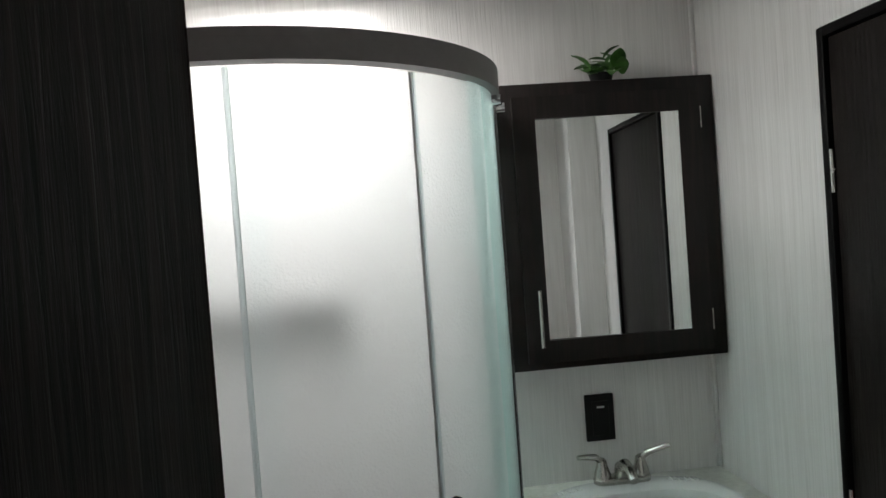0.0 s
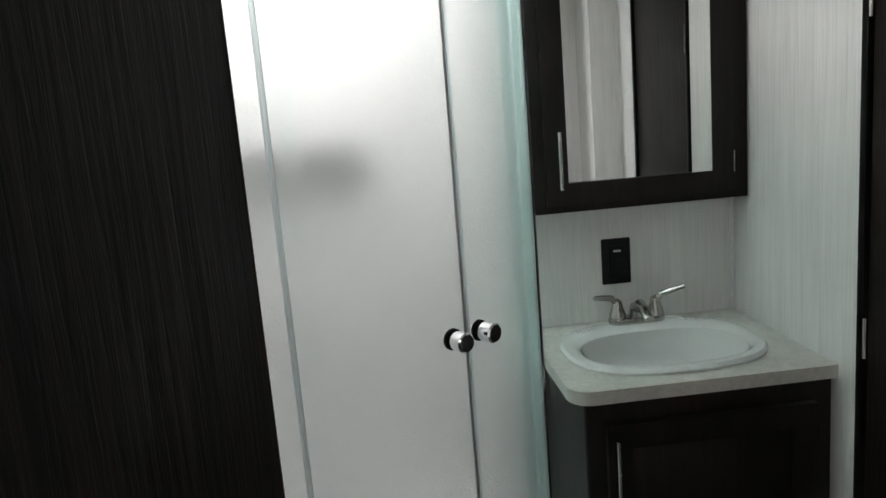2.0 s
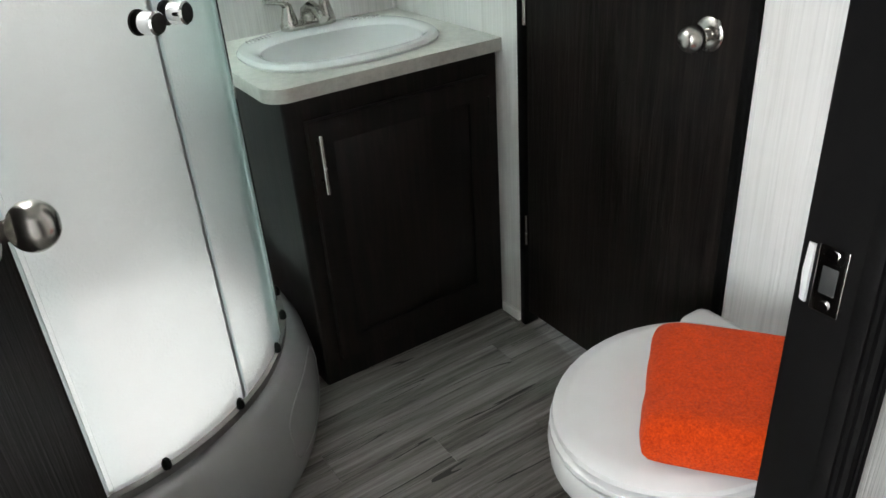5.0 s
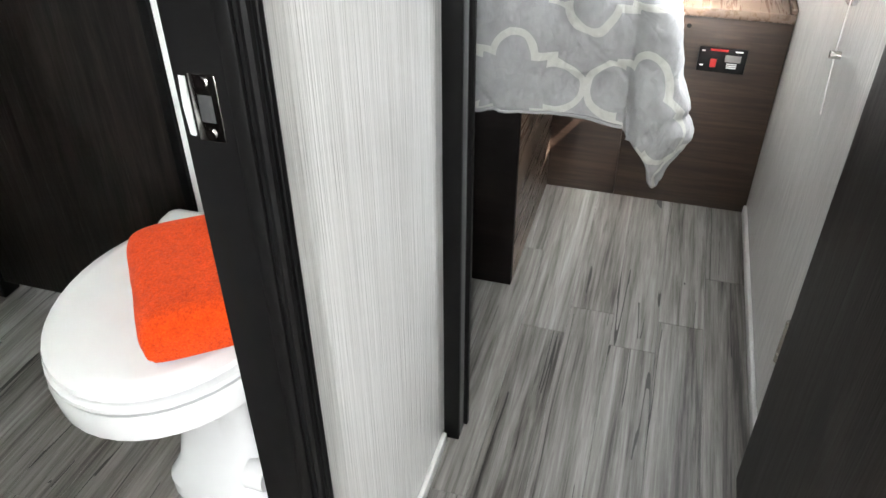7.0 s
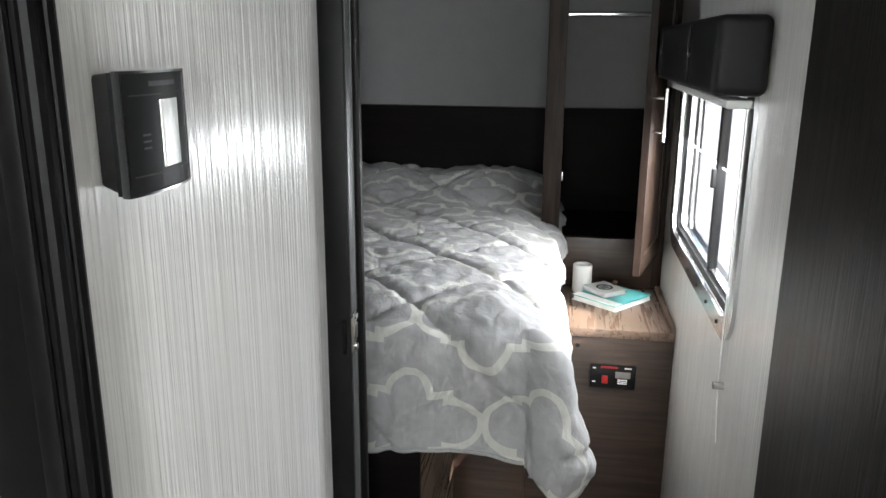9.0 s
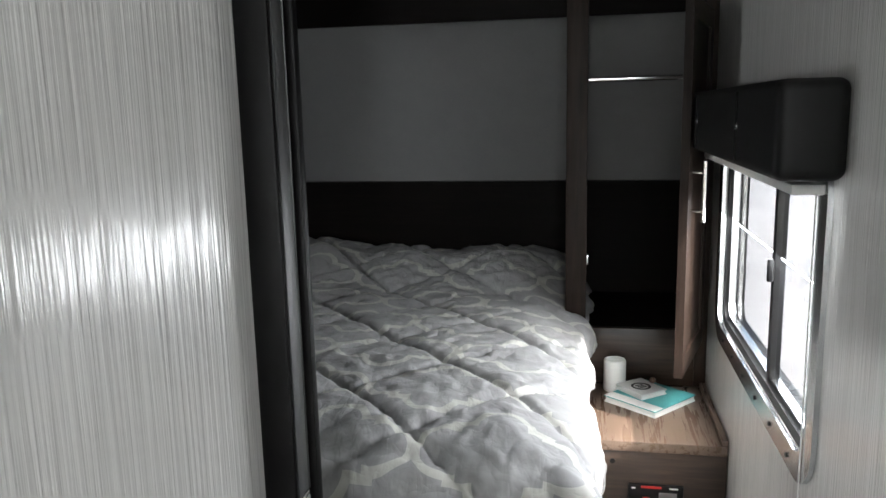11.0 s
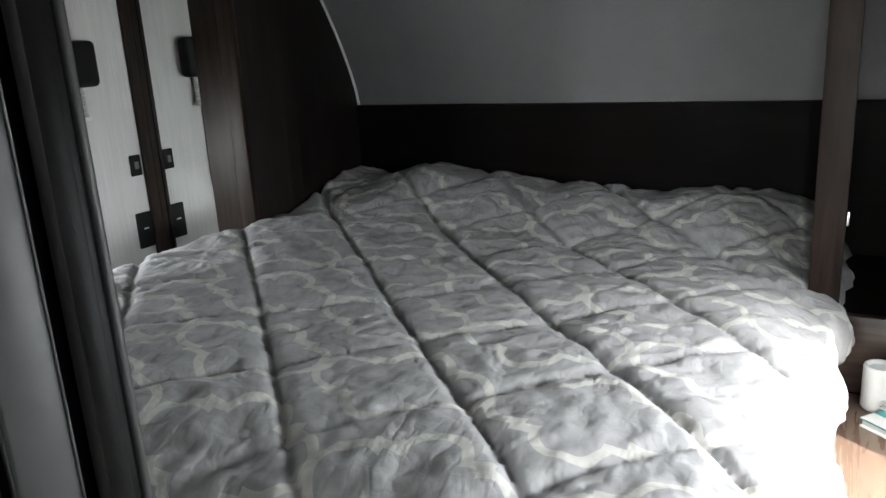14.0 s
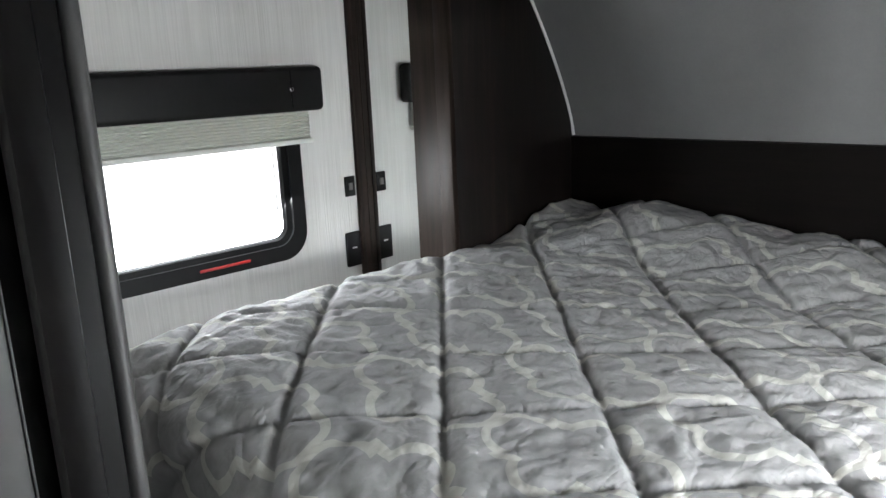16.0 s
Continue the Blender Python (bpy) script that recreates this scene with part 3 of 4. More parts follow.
part("fixed_glass", curved_band(SR - 0.002, SR + 0.004, 0.262, 1.753, 0.62, 1.0), FROST_GREEN, shower)
part("fixed_glass", curved_band(SR - 0.002, SR + 0.004, 0.262, 1.753, 0.0, 0.10), FROST, shower)
door_a = part("sliding_door", curved_band(SR + 0.008, SR + 0.014, 0.270, 1.747, 0.06, 0.415), FROST, shower)
door_b = part("sliding_door", curved_band(SR + 0.008, SR + 0.014, 0.270, 1.747, 0.42, 0.66), FROST, shower)


def on_curve(deg, r, z):
    return Vector((SC.x + r * math.sin(radians(deg)), SC.y - r * math.cos(radians(deg)), z))


def seal(deg, owner, r, mat, w=0.004, name="seal"):
    part(name, rod_bm(on_curve(deg, r, 0.27), on_curve(deg, r, 1.747), w, 8), mat, owner)


seal(36.2, door_a, SR + 0.012, GREY_RAIL, 0.002)
seal(36.9, door_b, SR + 0.013, SEAL, 0.0035)
seal(2.4, door_a, SR + 0.012, SEAL, 0.005)
seal(76, shower, SR + 0.006, STEEL, 0.005, "edge_strip")
seal(79, shower, SR + 0.008, STEEL, 0.004, "edge_strip")
for deg, owner in ((32.6, door_a), (39.5, door_b)):
    m = Matrix.Translation(on_curve(deg, SR + 0.014, 1.005)) @ (on_curve(deg, 1, 0) - Vector((SC.x, SC.y, 0))).to_track_quat('Z', 'Y').to_matrix().to_4x4()
    k = part("knob", lathe_bm([(0.014, 0.0), (0.014, 0.004), (0.009, 0.006), (0.009, 0.012), (0.0165, 0.014), (0.0175, 0.018), (0.0175, 0.038), (0.015, 0.041), (0.004, 0.0415)], m, 24), CHROME, owner, "round chrome pull knob")
    part("collar", lathe_bm([(0.019, 0.0005), (0.019, 0.005), (0.015, 0.006)], m, 20), BLACK_PLASTIC, k)
for deg in (14, 34, 54, 68, 80):
    p = on_curve(deg, SR + 0.016, 0.262)
    part("clip", lathe_bm([(0.008, 0.0), (0.009, 0.006), (0.008, 0.015), (0.004, 0.021), (0.001, 0.022)], Matrix.Translation(p), 12), BLACK_PLASTIC, shower)
for deg in (70, 82):
    p = on_curve(deg, SR + 0.012, 1.731)
    q = p + (on_curve(deg, 1, 1.731) - Vector((SC.x, SC.y, 1.731))) * 0.018
    part("roller", rod_bm(p, q, 0.011, 14), CHROME, shower)
part("surround", box_bm(-0.248, 0.575, LEFT_BATH - 0.010, LEFT_BATH - 0.002, 0.24, 1.75), SHOWER_WALL, shower, "white shower wall panel")
part("surround", box_bm(-0.249, -0.241, 1.06, LEFT_BATH - 0.012, 0.24, 1.75), SHOWER_WALL, shower, "white shower wall panel")
part("inner_floor", prism_bm([(x, min(y, LEFT_BATH - 0.02)) for x, y in arc_path(0.470)] + [(-0.24, LEFT_BATH - 0.02)], "z", 0.06, 0.236), SHOWER_WALL, shower, "white shower floor")
part("grab_shelf", box_bm(-0.20, 0.20, LEFT_BATH - 0.070, LEFT_BATH - 0.012, 1.30, 1.335, 0.012), SHOWER_PAN, shower, "dark ledge inside the shower")


# ---- bathroom: vanity ----
def bar_handle(parent, a, b, out, radius=0.005):
    a, b, out = Vector(a), Vector(b), Vector(out)
    h = part("handle", rod_bm(a + out * 0.026, b + out * 0.026, radius, 12), NICKEL, parent, "slim brushed nickel bar handle")
    d = (b - a) * 0.18
    for p in (a + d, b - d):
        part("post", rod_bm(p, p + out * 0.026, 0.0035, 8), NICKEL, h)


def panel_door(name, parent, x0, x1, y, z0, z1, thick=0.018, rail=0.055, mat=ESPRESSO):
    """A framed door whose face looks towards -y."""
    bm = wall_bm("y", y - thick, y, x0, x1, z0, z1, [(x0 + rail, x1 - rail, z0 + rail, z1 - rail)])
    bmesh.ops.bevel(bm, geom=[e for e in bm.edges if len(e.link_faces) == 2 and e.calc_face_angle(0) > 1], offset=0.003, segments=2, profile=0.5, affect='EDGES')
    return part(name, bm, mat, parent)


vanity = empty("vanity_cabinet", (0.9, 1.63, 0), "dark espresso vanity cabinet under the basin", "cabinet")
part("body", ring_bm(round_rect(0.618, PART0 - 0.002, 1.400, LEFT_BATH - 0.002, 0.006, 3), round_rect(0.635, PART0 - 0.019, 1.417, LEFT_BATH - 0.019, 0.004, 3), "z", 0.0, 0.748), ESPRESSO, vanity)
vd = panel_door("door", vanity, 0.662, 1.135, 1.399, 0.075, 0.695)
part("panel", box_bm(0.715, 1.082, 1.388, 1.398, 0.128, 0.642, 0.004), ESPRESSO, vd)
bar_handle(vd, (0.678, 1.381, 0.672), (0.678, 1.381, 0.536), (0, -1, 0))
for z in (0.62, 0.14):
    part("hinge", hinge_bm((1.139, 1.385, z), 0.045, 0.003), BLACK_PLASTIC, vd)

outline = [(PART0 - 0.002, LEFT_BATH - 0.002), (0.588, LEFT_BATH - 0.002)]
outline += [(0.588 + 0.05 - 0.05 * math.sin(radians(90 - 9 * k)), 1.378 + 0.05 - 0.05 * math.sin(radians(9 * k))) for k in range(11)]
outline += [(PART0 - 0.002, 1.378)]
BASIN = Vector((0.872, 1.618, 0.781))


def superellipse(a, b, z, n=48, power=2.6, cx=0.0, cy=0.0):
    pts = []
    for k in range(n):
        c, s = math.cos(k * math.tau / n), math.sin(k * math.tau / n)
        pts.append(Vector((BASIN.x + cx + a * math.copysign(abs(c) ** (2 / power), c), BASIN.y + cy + b * math.copysign(abs(s) ** (2 / power), s), z)))
    return pts


HOLE_A, HOLE_B, HOLE_Y = 0.200, 0.134, -0.023


def edge_at(angle):
    """Where a ray from the basin's middle meets the counter's outline."""
    c, way = Vector((BASIN.x, BASIN.y + HOLE_Y)), Vector((math.cos(angle), math.sin(angle)))
    best = None
    for p, q in zip(outline, outline[1:] + outline[:1]):
        p, q = Vector(p) - c, Vector(q) - c
        e = q - p
        det = way.x * -e.y + way.y * e.x
        if abs(det) < 1e-9:
            continue
        t = (p.x * -e.y + p.y * e.x) / det
        k = (way.x * p.y - way.y * p.x) / det
        if t > 0 and -1e-6 <= k <= 1 + 1e-6 and (best is None or t < best):
            best = t
    return c + way * best


angles = sorted({round(k * math.tau / 72, 5) for k in range(72)} | {round(math.atan2(p[1] - BASIN.y - HOLE_Y, p[0] - BASIN.x) % math.tau, 5) for p in outline})
outer_ring, hole_ring = [], []
for a in angles:
    outer_ring.append(tuple(edge_at(a)))
    r = (abs(math.cos(a) / HOLE_A) ** 2.6 + abs(math.sin(a) / HOLE_B) ** 2.6) ** (-1 / 2.6)
    hole_ring.append((BASIN.x + r * math.cos(a), BASIN.y + HOLE_Y + r * math.sin(a)))
top = thing("countertop", ring_bm(outer_ring, hole_ring, "z", 0.7485, 0.779), COUNTER, "pale stone-look laminate vanity top with a rounded corner", "countertop")
basin = empty("wash_basin", BASIN, "white oval drop-in wash basin", "sink")
rim = [superellipse(0.238, 0.192, 0.7795), superellipse(0.240, 0.194, 0.786), superellipse(0.234, 0.188, 0.794), superellipse(0.220, 0.172, 0.796),
       superellipse(0.206, 0.142, 0.793, cy=-0.022), superellipse(0.198, 0.132, 0.786, cy=-0.024), superellipse(0.196, 0.130, 0.7795, cy=-0.024)]
part("rim", loft_bm(rim + [rim[0]], caps=False), PORCELAIN, basin)
part("bowl", loft_bm([superellipse(0.1965 * f, 0.1305 * f, z, cy=-0.024) for f, z in ((1.0, 0.787), (0.985, 0.772), (0.95, 0.745), (0.88, 0.715), (0.75, 0.690), (0.55, 0.676), (0.3, 0.670), (0.1, 0.669))], caps=False), PORCELAIN, basin)
for side in (-1, 1):
    for k in range(7):
        x = BASIN.x + side * (0.115 + 0.011 * k)
        part("soap_ridge", box_bm(x - 0.003, x + 0.003, 1.757 - 0.004 * k, 1.782 - 0.005 * k, 0.793, 0.7985, 0.001), PORCELAIN, basin)
part("drain", lathe_bm([(0.022, 0.0), (0.022, 0.0015), (0.016, 0.002), (0.004, 0.0015)], Matrix.Translation((BASIN.x, BASIN.y - 0.024, 0.6690)), 20), CHROME, basin)

faucet = empty("faucet", (0.872, 1.782, 0.795), "brushed nickel two-handle basin tap", "faucet")
part("base", prism_bm([(0.872 + p[0], 1.784 + p[1]) for p in round_rect(-0.075, 0.075, -0.025, 0.025, 0.024)], "z", 0.795, 0.812, 0.004), NICKEL, faucet)
part("spout", tube_bm([(0.872, 1.784, 0.806), (0.872, 1.778, 0.836), (0.872, 1.755, 0.848), (0.872, 1.715, 0.842), (0.872, 1.690, 0.826)], [0.022, 0.019, 0.016, 0.0135, 0.012], 14), NICKEL, faucet)
for side, rise in ((-1, 0.006), (1, 0.016)):
    x = 0.872 + side * 0.051
    h = part("tap_handle", lathe_bm([(0.022, 0.0), (0.021, 0.012), (0.015, 0.030), (0.012, 0.046), (0.004, 0.052)], Matrix.Translation((x, 1.784, 0.811)), 18), NICKEL, faucet)
    part("lever", tube_bm([(x, 1.784, 0.852), (x + side * 0.018, 1.776, 0.868), (x + side * 0.045, 1.765, 0.872 + rise * 0.4), (x + side * 0.070, 1.755, 0.872 + rise)], [0.009, 0.0085, 0.0075, 0.006], 10), NICKEL, h)

outlet = empty("wall_outlet", (0.88, LEFT_BATH, 0.946), "black wall outlet cover above the basin", "outlet")
part("plate", box_bm(0.808, 0.887, LEFT_BATH - 0.012, LEFT_BATH - 0.001, 0.884, 1.009, 0.003), BLACK_PLASTIC, outlet)
part("cover", box_bm(0.825, 0.871, LEFT_BATH - 0.017, LEFT_BATH - 0.012, 0.900, 0.992, 0.002), BLACK_PLASTIC, outlet)
part("label", box_bm(0.838, 0.858, LEFT_BATH - 0.0185, LEFT_BATH - 0.017, 0.974, 0.979), PAPER, outlet)

# ---- bathroom: mirror cabinet ----
MIRROR_TURN = -1.9
mc = empty("mirror_cabinet", (0.9, 1.82, 1.104), "dark espresso wall cabinet with a mirror door", "cabinet")
part("body", box_bm(0.596, PART0 - 0.002, 1.778, LEFT_BATH - 0.002, 1.104, 1.830, 0.003), ESPRESSO, mc)
md = panel_door("door", mc, 0.646, 1.133, 1.777, 1.124, 1.795, 0.017, 0.056)
mir_bm = box_bm(-0.1865, 0.1865, -0.0025, 0.0025, 1.179, 1.740)
bmesh.ops.transform(mir_bm, matrix=pose(0.889, 1.7695, 0, 0, 0, MIRROR_TURN), verts=mir_bm.verts)
part("mirror", mir_bm, MIRROR, md, "mirror glass")
bar_handle(md, (0.678, 1.760, 1.311), (0.678, 1.760, 1.168), (0, -1, 0))
for z in (1.72, 1.20):
    part("hinge", hinge_bm((1.135, 1.764, z), 0.055, 0.003), NICKEL, md)

plant = empty("potted_plant", (0.90, 1.815, 1.83), "small green variegated foliage plant on the cabinet", "plant")
part("pot", lathe_bm([(0.026, 0.0), (0.032, 0.022), (0.029, 0.022), (0.006, 0.018)], Matrix.Translation((0.90, 1.822, 1.831)), 16), BLACK_PLASTIC, plant)
rng = random.Random(4)
for k in range(20):
    a, tilt, size = rng.uniform(0, math.tau), rng.uniform(0.1, 1.2), rng.uniform(0.048, 0.070)
    bm = bmesh.new()
    rows = []
    for i in range(7):
        f = i / 6
        w = size * 0.30 * math.sin(math.pi * min(f * 0.92 + 0.06, 1)) ** 0.8
        droop = -0.35 * size * f * f
        rows.append([bm.verts.new((-w, size * f, droop + 0.25 * w)), bm.verts.new((0, size * f, droop)), bm.verts.new((w, size * f, droop + 0.25 * w))])
    for p, q in zip(rows, rows[1:]):
        bm.faces.new((p[0], p[1], q[1], q[0]))
        bm.faces.new((p[1], p[2], q[2], q[1]))
    base = Vector((0.90 + rng.uniform(-0.055, 0.055), 1.805 + rng.uniform(-0.02, 0.02), 1.846 + rng.uniform(0, 0.040)))
    bmesh.ops.transform(bm, matrix=Matrix.Translation(base) @ Euler((1.2 - tilt, 0, a)).to_matrix().to_4x4(), verts=bm.verts)
    for v in bm.verts:
        v.co.z = max(v.co.z, 1.833)
        v.co.y = min(v.co.y, LEFT_BATH - 0.004)
    bmesh.ops.solidify(bm, geom=list(bm.faces), thickness=0.0008)
    part("leaf", bm, LEAF, plant)


# ---- bathroom: toilet and towel ----
TX, TY = 0.85, 0.50


def oval(a_front, a_back, b, z, cx=TX, n=44, square=2.0):
    """An egg outline about the seat's middle, its front towards -x."""
    pts = []
    for k in range(n):
        c, s = math.cos(k * math.tau / n), math.sin(k * math.tau / n)
        a = a_front if c < 0 else a_back
        pts.append(Vector((cx + a * math.copysign(abs(c) ** (2 / square), c), TY + b * math.copysign(abs(s) ** (2 / square), s), z)))
    return pts


toilet = empty("toilet", (TX, TY, 0), "white low trailer toilet with its lid down", "toilet")
part("bowl", loft_bm([oval(0.120, 0.20, 0.085, 0.27), oval(0.165, 0.21, 0.125, 0.325), oval(0.205, 0.22, 0.160, 0.355), oval(0.228, 0.23, 0.182, 0.372),
                      oval(0.231, 0.23, 0.185, 0.405), oval(0.226, 0.23, 0.180, 0.416), oval(0.20, 0.2, 0.15, 0.417)]), PORCELAIN, toilet)
part("pedestal", loft_bm([oval(0.070, 0.19, 0.105, 0.0, square=2.6), oval(0.070, 0.19, 0.105, 0.03, square=2.6), oval(0.050, 0.19, 0.088, 0.06), oval(0.020, 0.19, 0.075, 0.13),
                          oval(0.030, 0.19, 0.072, 0.20), oval(0.105, 0.19, 0.082, 0.268), oval(0.12, 0.19, 0.085, 0.275)]), PORCELAIN, toilet)
part("seat", loft_bm([oval(0.218, 0.20, 0.172, 0.4175), oval(0.229, 0.21, 0.182, 0.424), oval(0.229, 0.21, 0.182, 0.432), oval(0.220, 0.2, 0.174, 0.437)]), PLASTIC_WHITE, toilet)
part("lid", loft_bm([oval(0.214, 0.20, 0.168, 0.4395), oval(0.226, 0.21, 0.180, 0.444), oval(0.224, 0.21, 0.178, 0.452), oval(0.205, 0.195, 0.160, 0.460), oval(0.198, 0.19, 0.152, 0.4615), oval(0.10, 0.1, 0.08, 0.4635)]), PLASTIC_WHITE, toilet)
part("back", box_bm(0.985, 1.058, TY - 0.15, TY + 0.15, 0.20, 0.46, 0.025, 3), PORCELAIN, toilet)
for x, y, r in ((0.825, TY - 0.086, 0.028), (0.93, TY - 0.090, 0.036)):
    part("bolt_cap", rod_bm((x, y + 0.02, 0.075), (x, y - 0.016, 0.075), r, 20), PORCELAIN, toilet)
part("pedal", box_bm(0.83, 0.90, TY - 0.125, TY - 0.095, 0.028, 0.05, 0.008, 3), PLASTIC_WHITE, toilet)

# the towel, folded in layers
towel = empty("folded_towel", (0.85, 0.428, 0.463), "bright orange folded terry towel on the toilet lid", "towel")
T_ROT = pose(0, 0, 0, 0, 0, -52)


def towel_layer(z0, z1, w, l, seed):
    r = random.Random(seed)
    bm = bmesh.new()
    n, m = 30, 30
    rings = []
    for i in range(n + 1):
        u = -l / 2 + l * i / n
        ring = []
        for k in range(m):
            a = k * math.tau / m
            c, s = math.cos(a), math.sin(a)
            x = w / 2 * math.copysign(abs(c) ** 0.42, c)
            z = (z0 + z1) / 2 + (z1 - z0) / 2 * math.copysign(abs(s) ** 0.62, s)
            e = 1 - 0.05 * (abs(u) / (l / 2)) ** 8
            z = z0 + 0.002 + (z - z0 - 0.002) * (1 - 0.45 * (abs(u) / (l / 2)) ** 14)
            p = Vector((x * e, u, z))
            p += Vector((0, 0, 0.0025)) * noise.noise(Vector((x * 14, u * 14, seed))) + Vector((0.003, 0, 0)) * noise.noise(Vector((u * 20, z * 30, seed + 3)))
            ring.append(Matrix.Translation((0.850, 0.428, 0)) @ T_ROT @ p)
        rings.append(ring)
    return loft_bm(rings, bm=bm)


part("fold", towel_layer(0.4645, 0.487, 0.224, 0.250, 1), TERRY, towel)
part("fold", towel_layer(0.470, 0.538, 0.238, 0.262, 2), TERRY, towel)


# ---- hallway: thermostat ----
TX0, TX1, TZ0, TZ1, TY0 = 0.596, 0.673, 1.171, 1.246, HALL - 0.030


def bulge(x):
    """How far the bowed face stands proud of the case."""
    f = 2 * (x - TX0) / (TX1 - TX0) - 1
    return TY0 - 0.006 * (1 - f * f)


def bowed_bm(x0, x1, z0, z1, proud, depth, n=10):
    """A slab that follows the bowed face."""
    rings = []
    for k in range(n + 1):
        x = x0 + (x1 - x0) * k / n
        y = bulge(x) - proud
        rings.append([Vector((x, y, z0)), Vector((x, y, z1)), Vector((x, y + depth, z1)), Vector((x, y + depth, z0))])
    return loft_bm(rings)


th = empty("thermostat", (0.634, HALL, TZ0), "black wall thermostat with a pale display and bright bezel", "thermostat")
part("case", loft_bm([[Vector((p[0], y, p[1])) for p in round_rect(a, b, TZ0 + c, TZ1 - c, 0.003, 3)]
                      for y, a, b, c in ((HALL - 0.001, 0.615, 0.656, 0.003), (TY0 + 0.004, TX0 + 0.001, TX1 - 0.001, 0.0005))]), BLACK_PLASTIC, th)
part("face", bowed_bm(TX0 + 0.001, TX1 - 0.001, TZ0 + 0.001, TZ1 - 0.001, 0.0, 0.008), BLACK_PLASTIC, th)
bezel = bowed_bm(TX0, TX1, TZ0, TZ0 + 0.0016, 0.0008, 0.005)
for bm in (bowed_bm(TX0, TX1, TZ1 - 0.0016, TZ1, 0.0008, 0.005), bowed_bm(TX0, TX0 + 0.0016, TZ0 + 0.0016, TZ1 - 0.0016, 0.0008, 0.005, 1),
           bowed_bm(TX1 - 0.0016, TX1, TZ0 + 0.0016, TZ1 - 0.0016, 0.0008, 0.005, 1)):
    piece = bpy.data.meshes.new("bezel_edge")
    bm.to_mesh(piece)
    bm.free()
    bezel.from_mesh(piece)
    bpy.data.meshes.remove(piece)
part("bezel", bezel, STEEL, th, "thin bright bezel")
part("display", bowed_bm(0.632, 0.653, 1.186, 1.228, 0.0006, 0.003, 4), LCD, th, "display window with window glare in its colour")
part("display_edge", bowed_bm(0.630, 0.632, 1.186, 1.228, 0.0008, 0.003, 1), PLEAT, th)
for x0, x1, z in ((0.602, 0.632, 1.2315), (0.654, 0.671, 1.2315), (0.654, 0.671, 1.2075), (0.602, 0.632, 1.183), (0.654, 0.671, 1.183)):
    part("groove", bowed_bm(x0, x1, z - 0.0005, z + 0.0005, 0.0003, 0.002, 4), INK, th)
part("marking", bowed_bm(0.620, 0.652, 1.2365, 1.2395, 0.0003, 0.002, 4), FRAME_GREY, th)
for z in (1.199, 1.203, 1.207):
    part("marking", bowed_bm(0.611, 0.618, z, z + 0.0012, 0.0003, 0.002, 1), FRAME_GREY, th)


# ---- windows ----
def window(name, hole, y_in, way, mat, mullions, label, lip=0.035):
    """A rounded frame in a wall opening; way: +1 where outside lies towards +y."""
    x0, x1, z0, z1 = hole
    w = empty(name, ((x0 + x1) / 2, y_in, z0), label, "window", kind="structure")
    a, b = y_in - way * 0.008, y_in + way * 0.05
    part("flange", ring_bm(round_rect(x0 - lip, x1 + lip, z0 - lip, z1 + lip, 0.04 + lip, 8), round_rect(x0 + 0.004, x1 - 0.004, z0 + 0.004, z1 - 0.004, 0.05, 8), "y", a, y_in - way * 0.0005), mat, w)
    part("frame", ring_bm(round_rect(x0 + 0.0, x1 - 0.0, z0 + 0.0, z1 - 0.0, 0.05, 8), round_rect(x0 + 0.018, x1 - 0.018, z0 + 0.018, z1 - 0.018, 0.038, 8), "y", y_in + way * 0.004, b), BLACK_PLASTIC, w)
    part("bead", ring_bm(round_rect(x0 + 0.018, x1 - 0.018, z0 + 0.018, z1 - 0.018, 0.038, 8), round_rect(x0 + 0.026, x1 - 0.026, z0 + 0.026, z1 - 0.026, 0.032, 8), "y", y_in + way * 0.012, y_in + way * 0.03), STEEL, w)
    for x in mullions:
        part("mullion", box_bm(x - 0.009, x + 0.009, min(y_in + way * 0.008, y_in + way * 0.03), max(y_in + way * 0.008, y_in + way * 0.03), z0 + 0.02, z1 - 0.02, 0.002), BLACK_PLASTIC, w)
    pane = part("pane", box_bm(x0 + 0.015, x1 - 0.015, min(y_in + way * 0.018, y_in + way * 0.022), max(y_in + way * 0.018, y_in + way * 0.022), z0 + 0.015, z1 - 0.015), GLASS, w)
    pane.visible_shadow = False
    return w


win_right = window("window_1", WIN_R, RIGHT, -1, STEEL, (1.80, ), "bright slider window with a rounded metal frame")
win_left = window("window_2", WIN_L, LEFT_BED, 1, BLACK_PLASTIC, (), "bright rounded window with a black frame", 0.036)
for k in range(6):
    for z in (WIN_R[2] - 0.018, ):
        x = WIN_R[0] + 0.08 + k * 0.115
        part("screw", rod_bm((x, RIGHT + 0.008, z), (x, RIGHT + 0.0105, z), 0.004, 10), BLACK_PLASTIC, win_right)
for z in (0.86, 0.95, 1.05, 1.14):
    part("screw", rod_bm((WIN_R[1] + 0.018, RIGHT + 0.008, z), (WIN_R[1] + 0.018, RIGHT + 0.0105, z), 0.004, 10), BLACK_PLASTIC, win_right)
part("latch", box_bm(1.788, 1.800, RIGHT - 0.008, RIGHT + 0.002, 0.985, 1.025, 0.003), BLACK_PLASTIC, win_right)
part("release_tab", box_bm(1.88, 2.02, LEFT_BED - 0.011, LEFT_BED - 0.008, 0.804, 0.811, 0.001), RED, win_left, "red emergency release strip")
part("release_tab", box_bm(1.635, 1.67, LEFT_BED - 0.011, LEFT_BED - 0.008, 0.802, 0.812, 0.001), RED, win_left, "red emergency release strip")


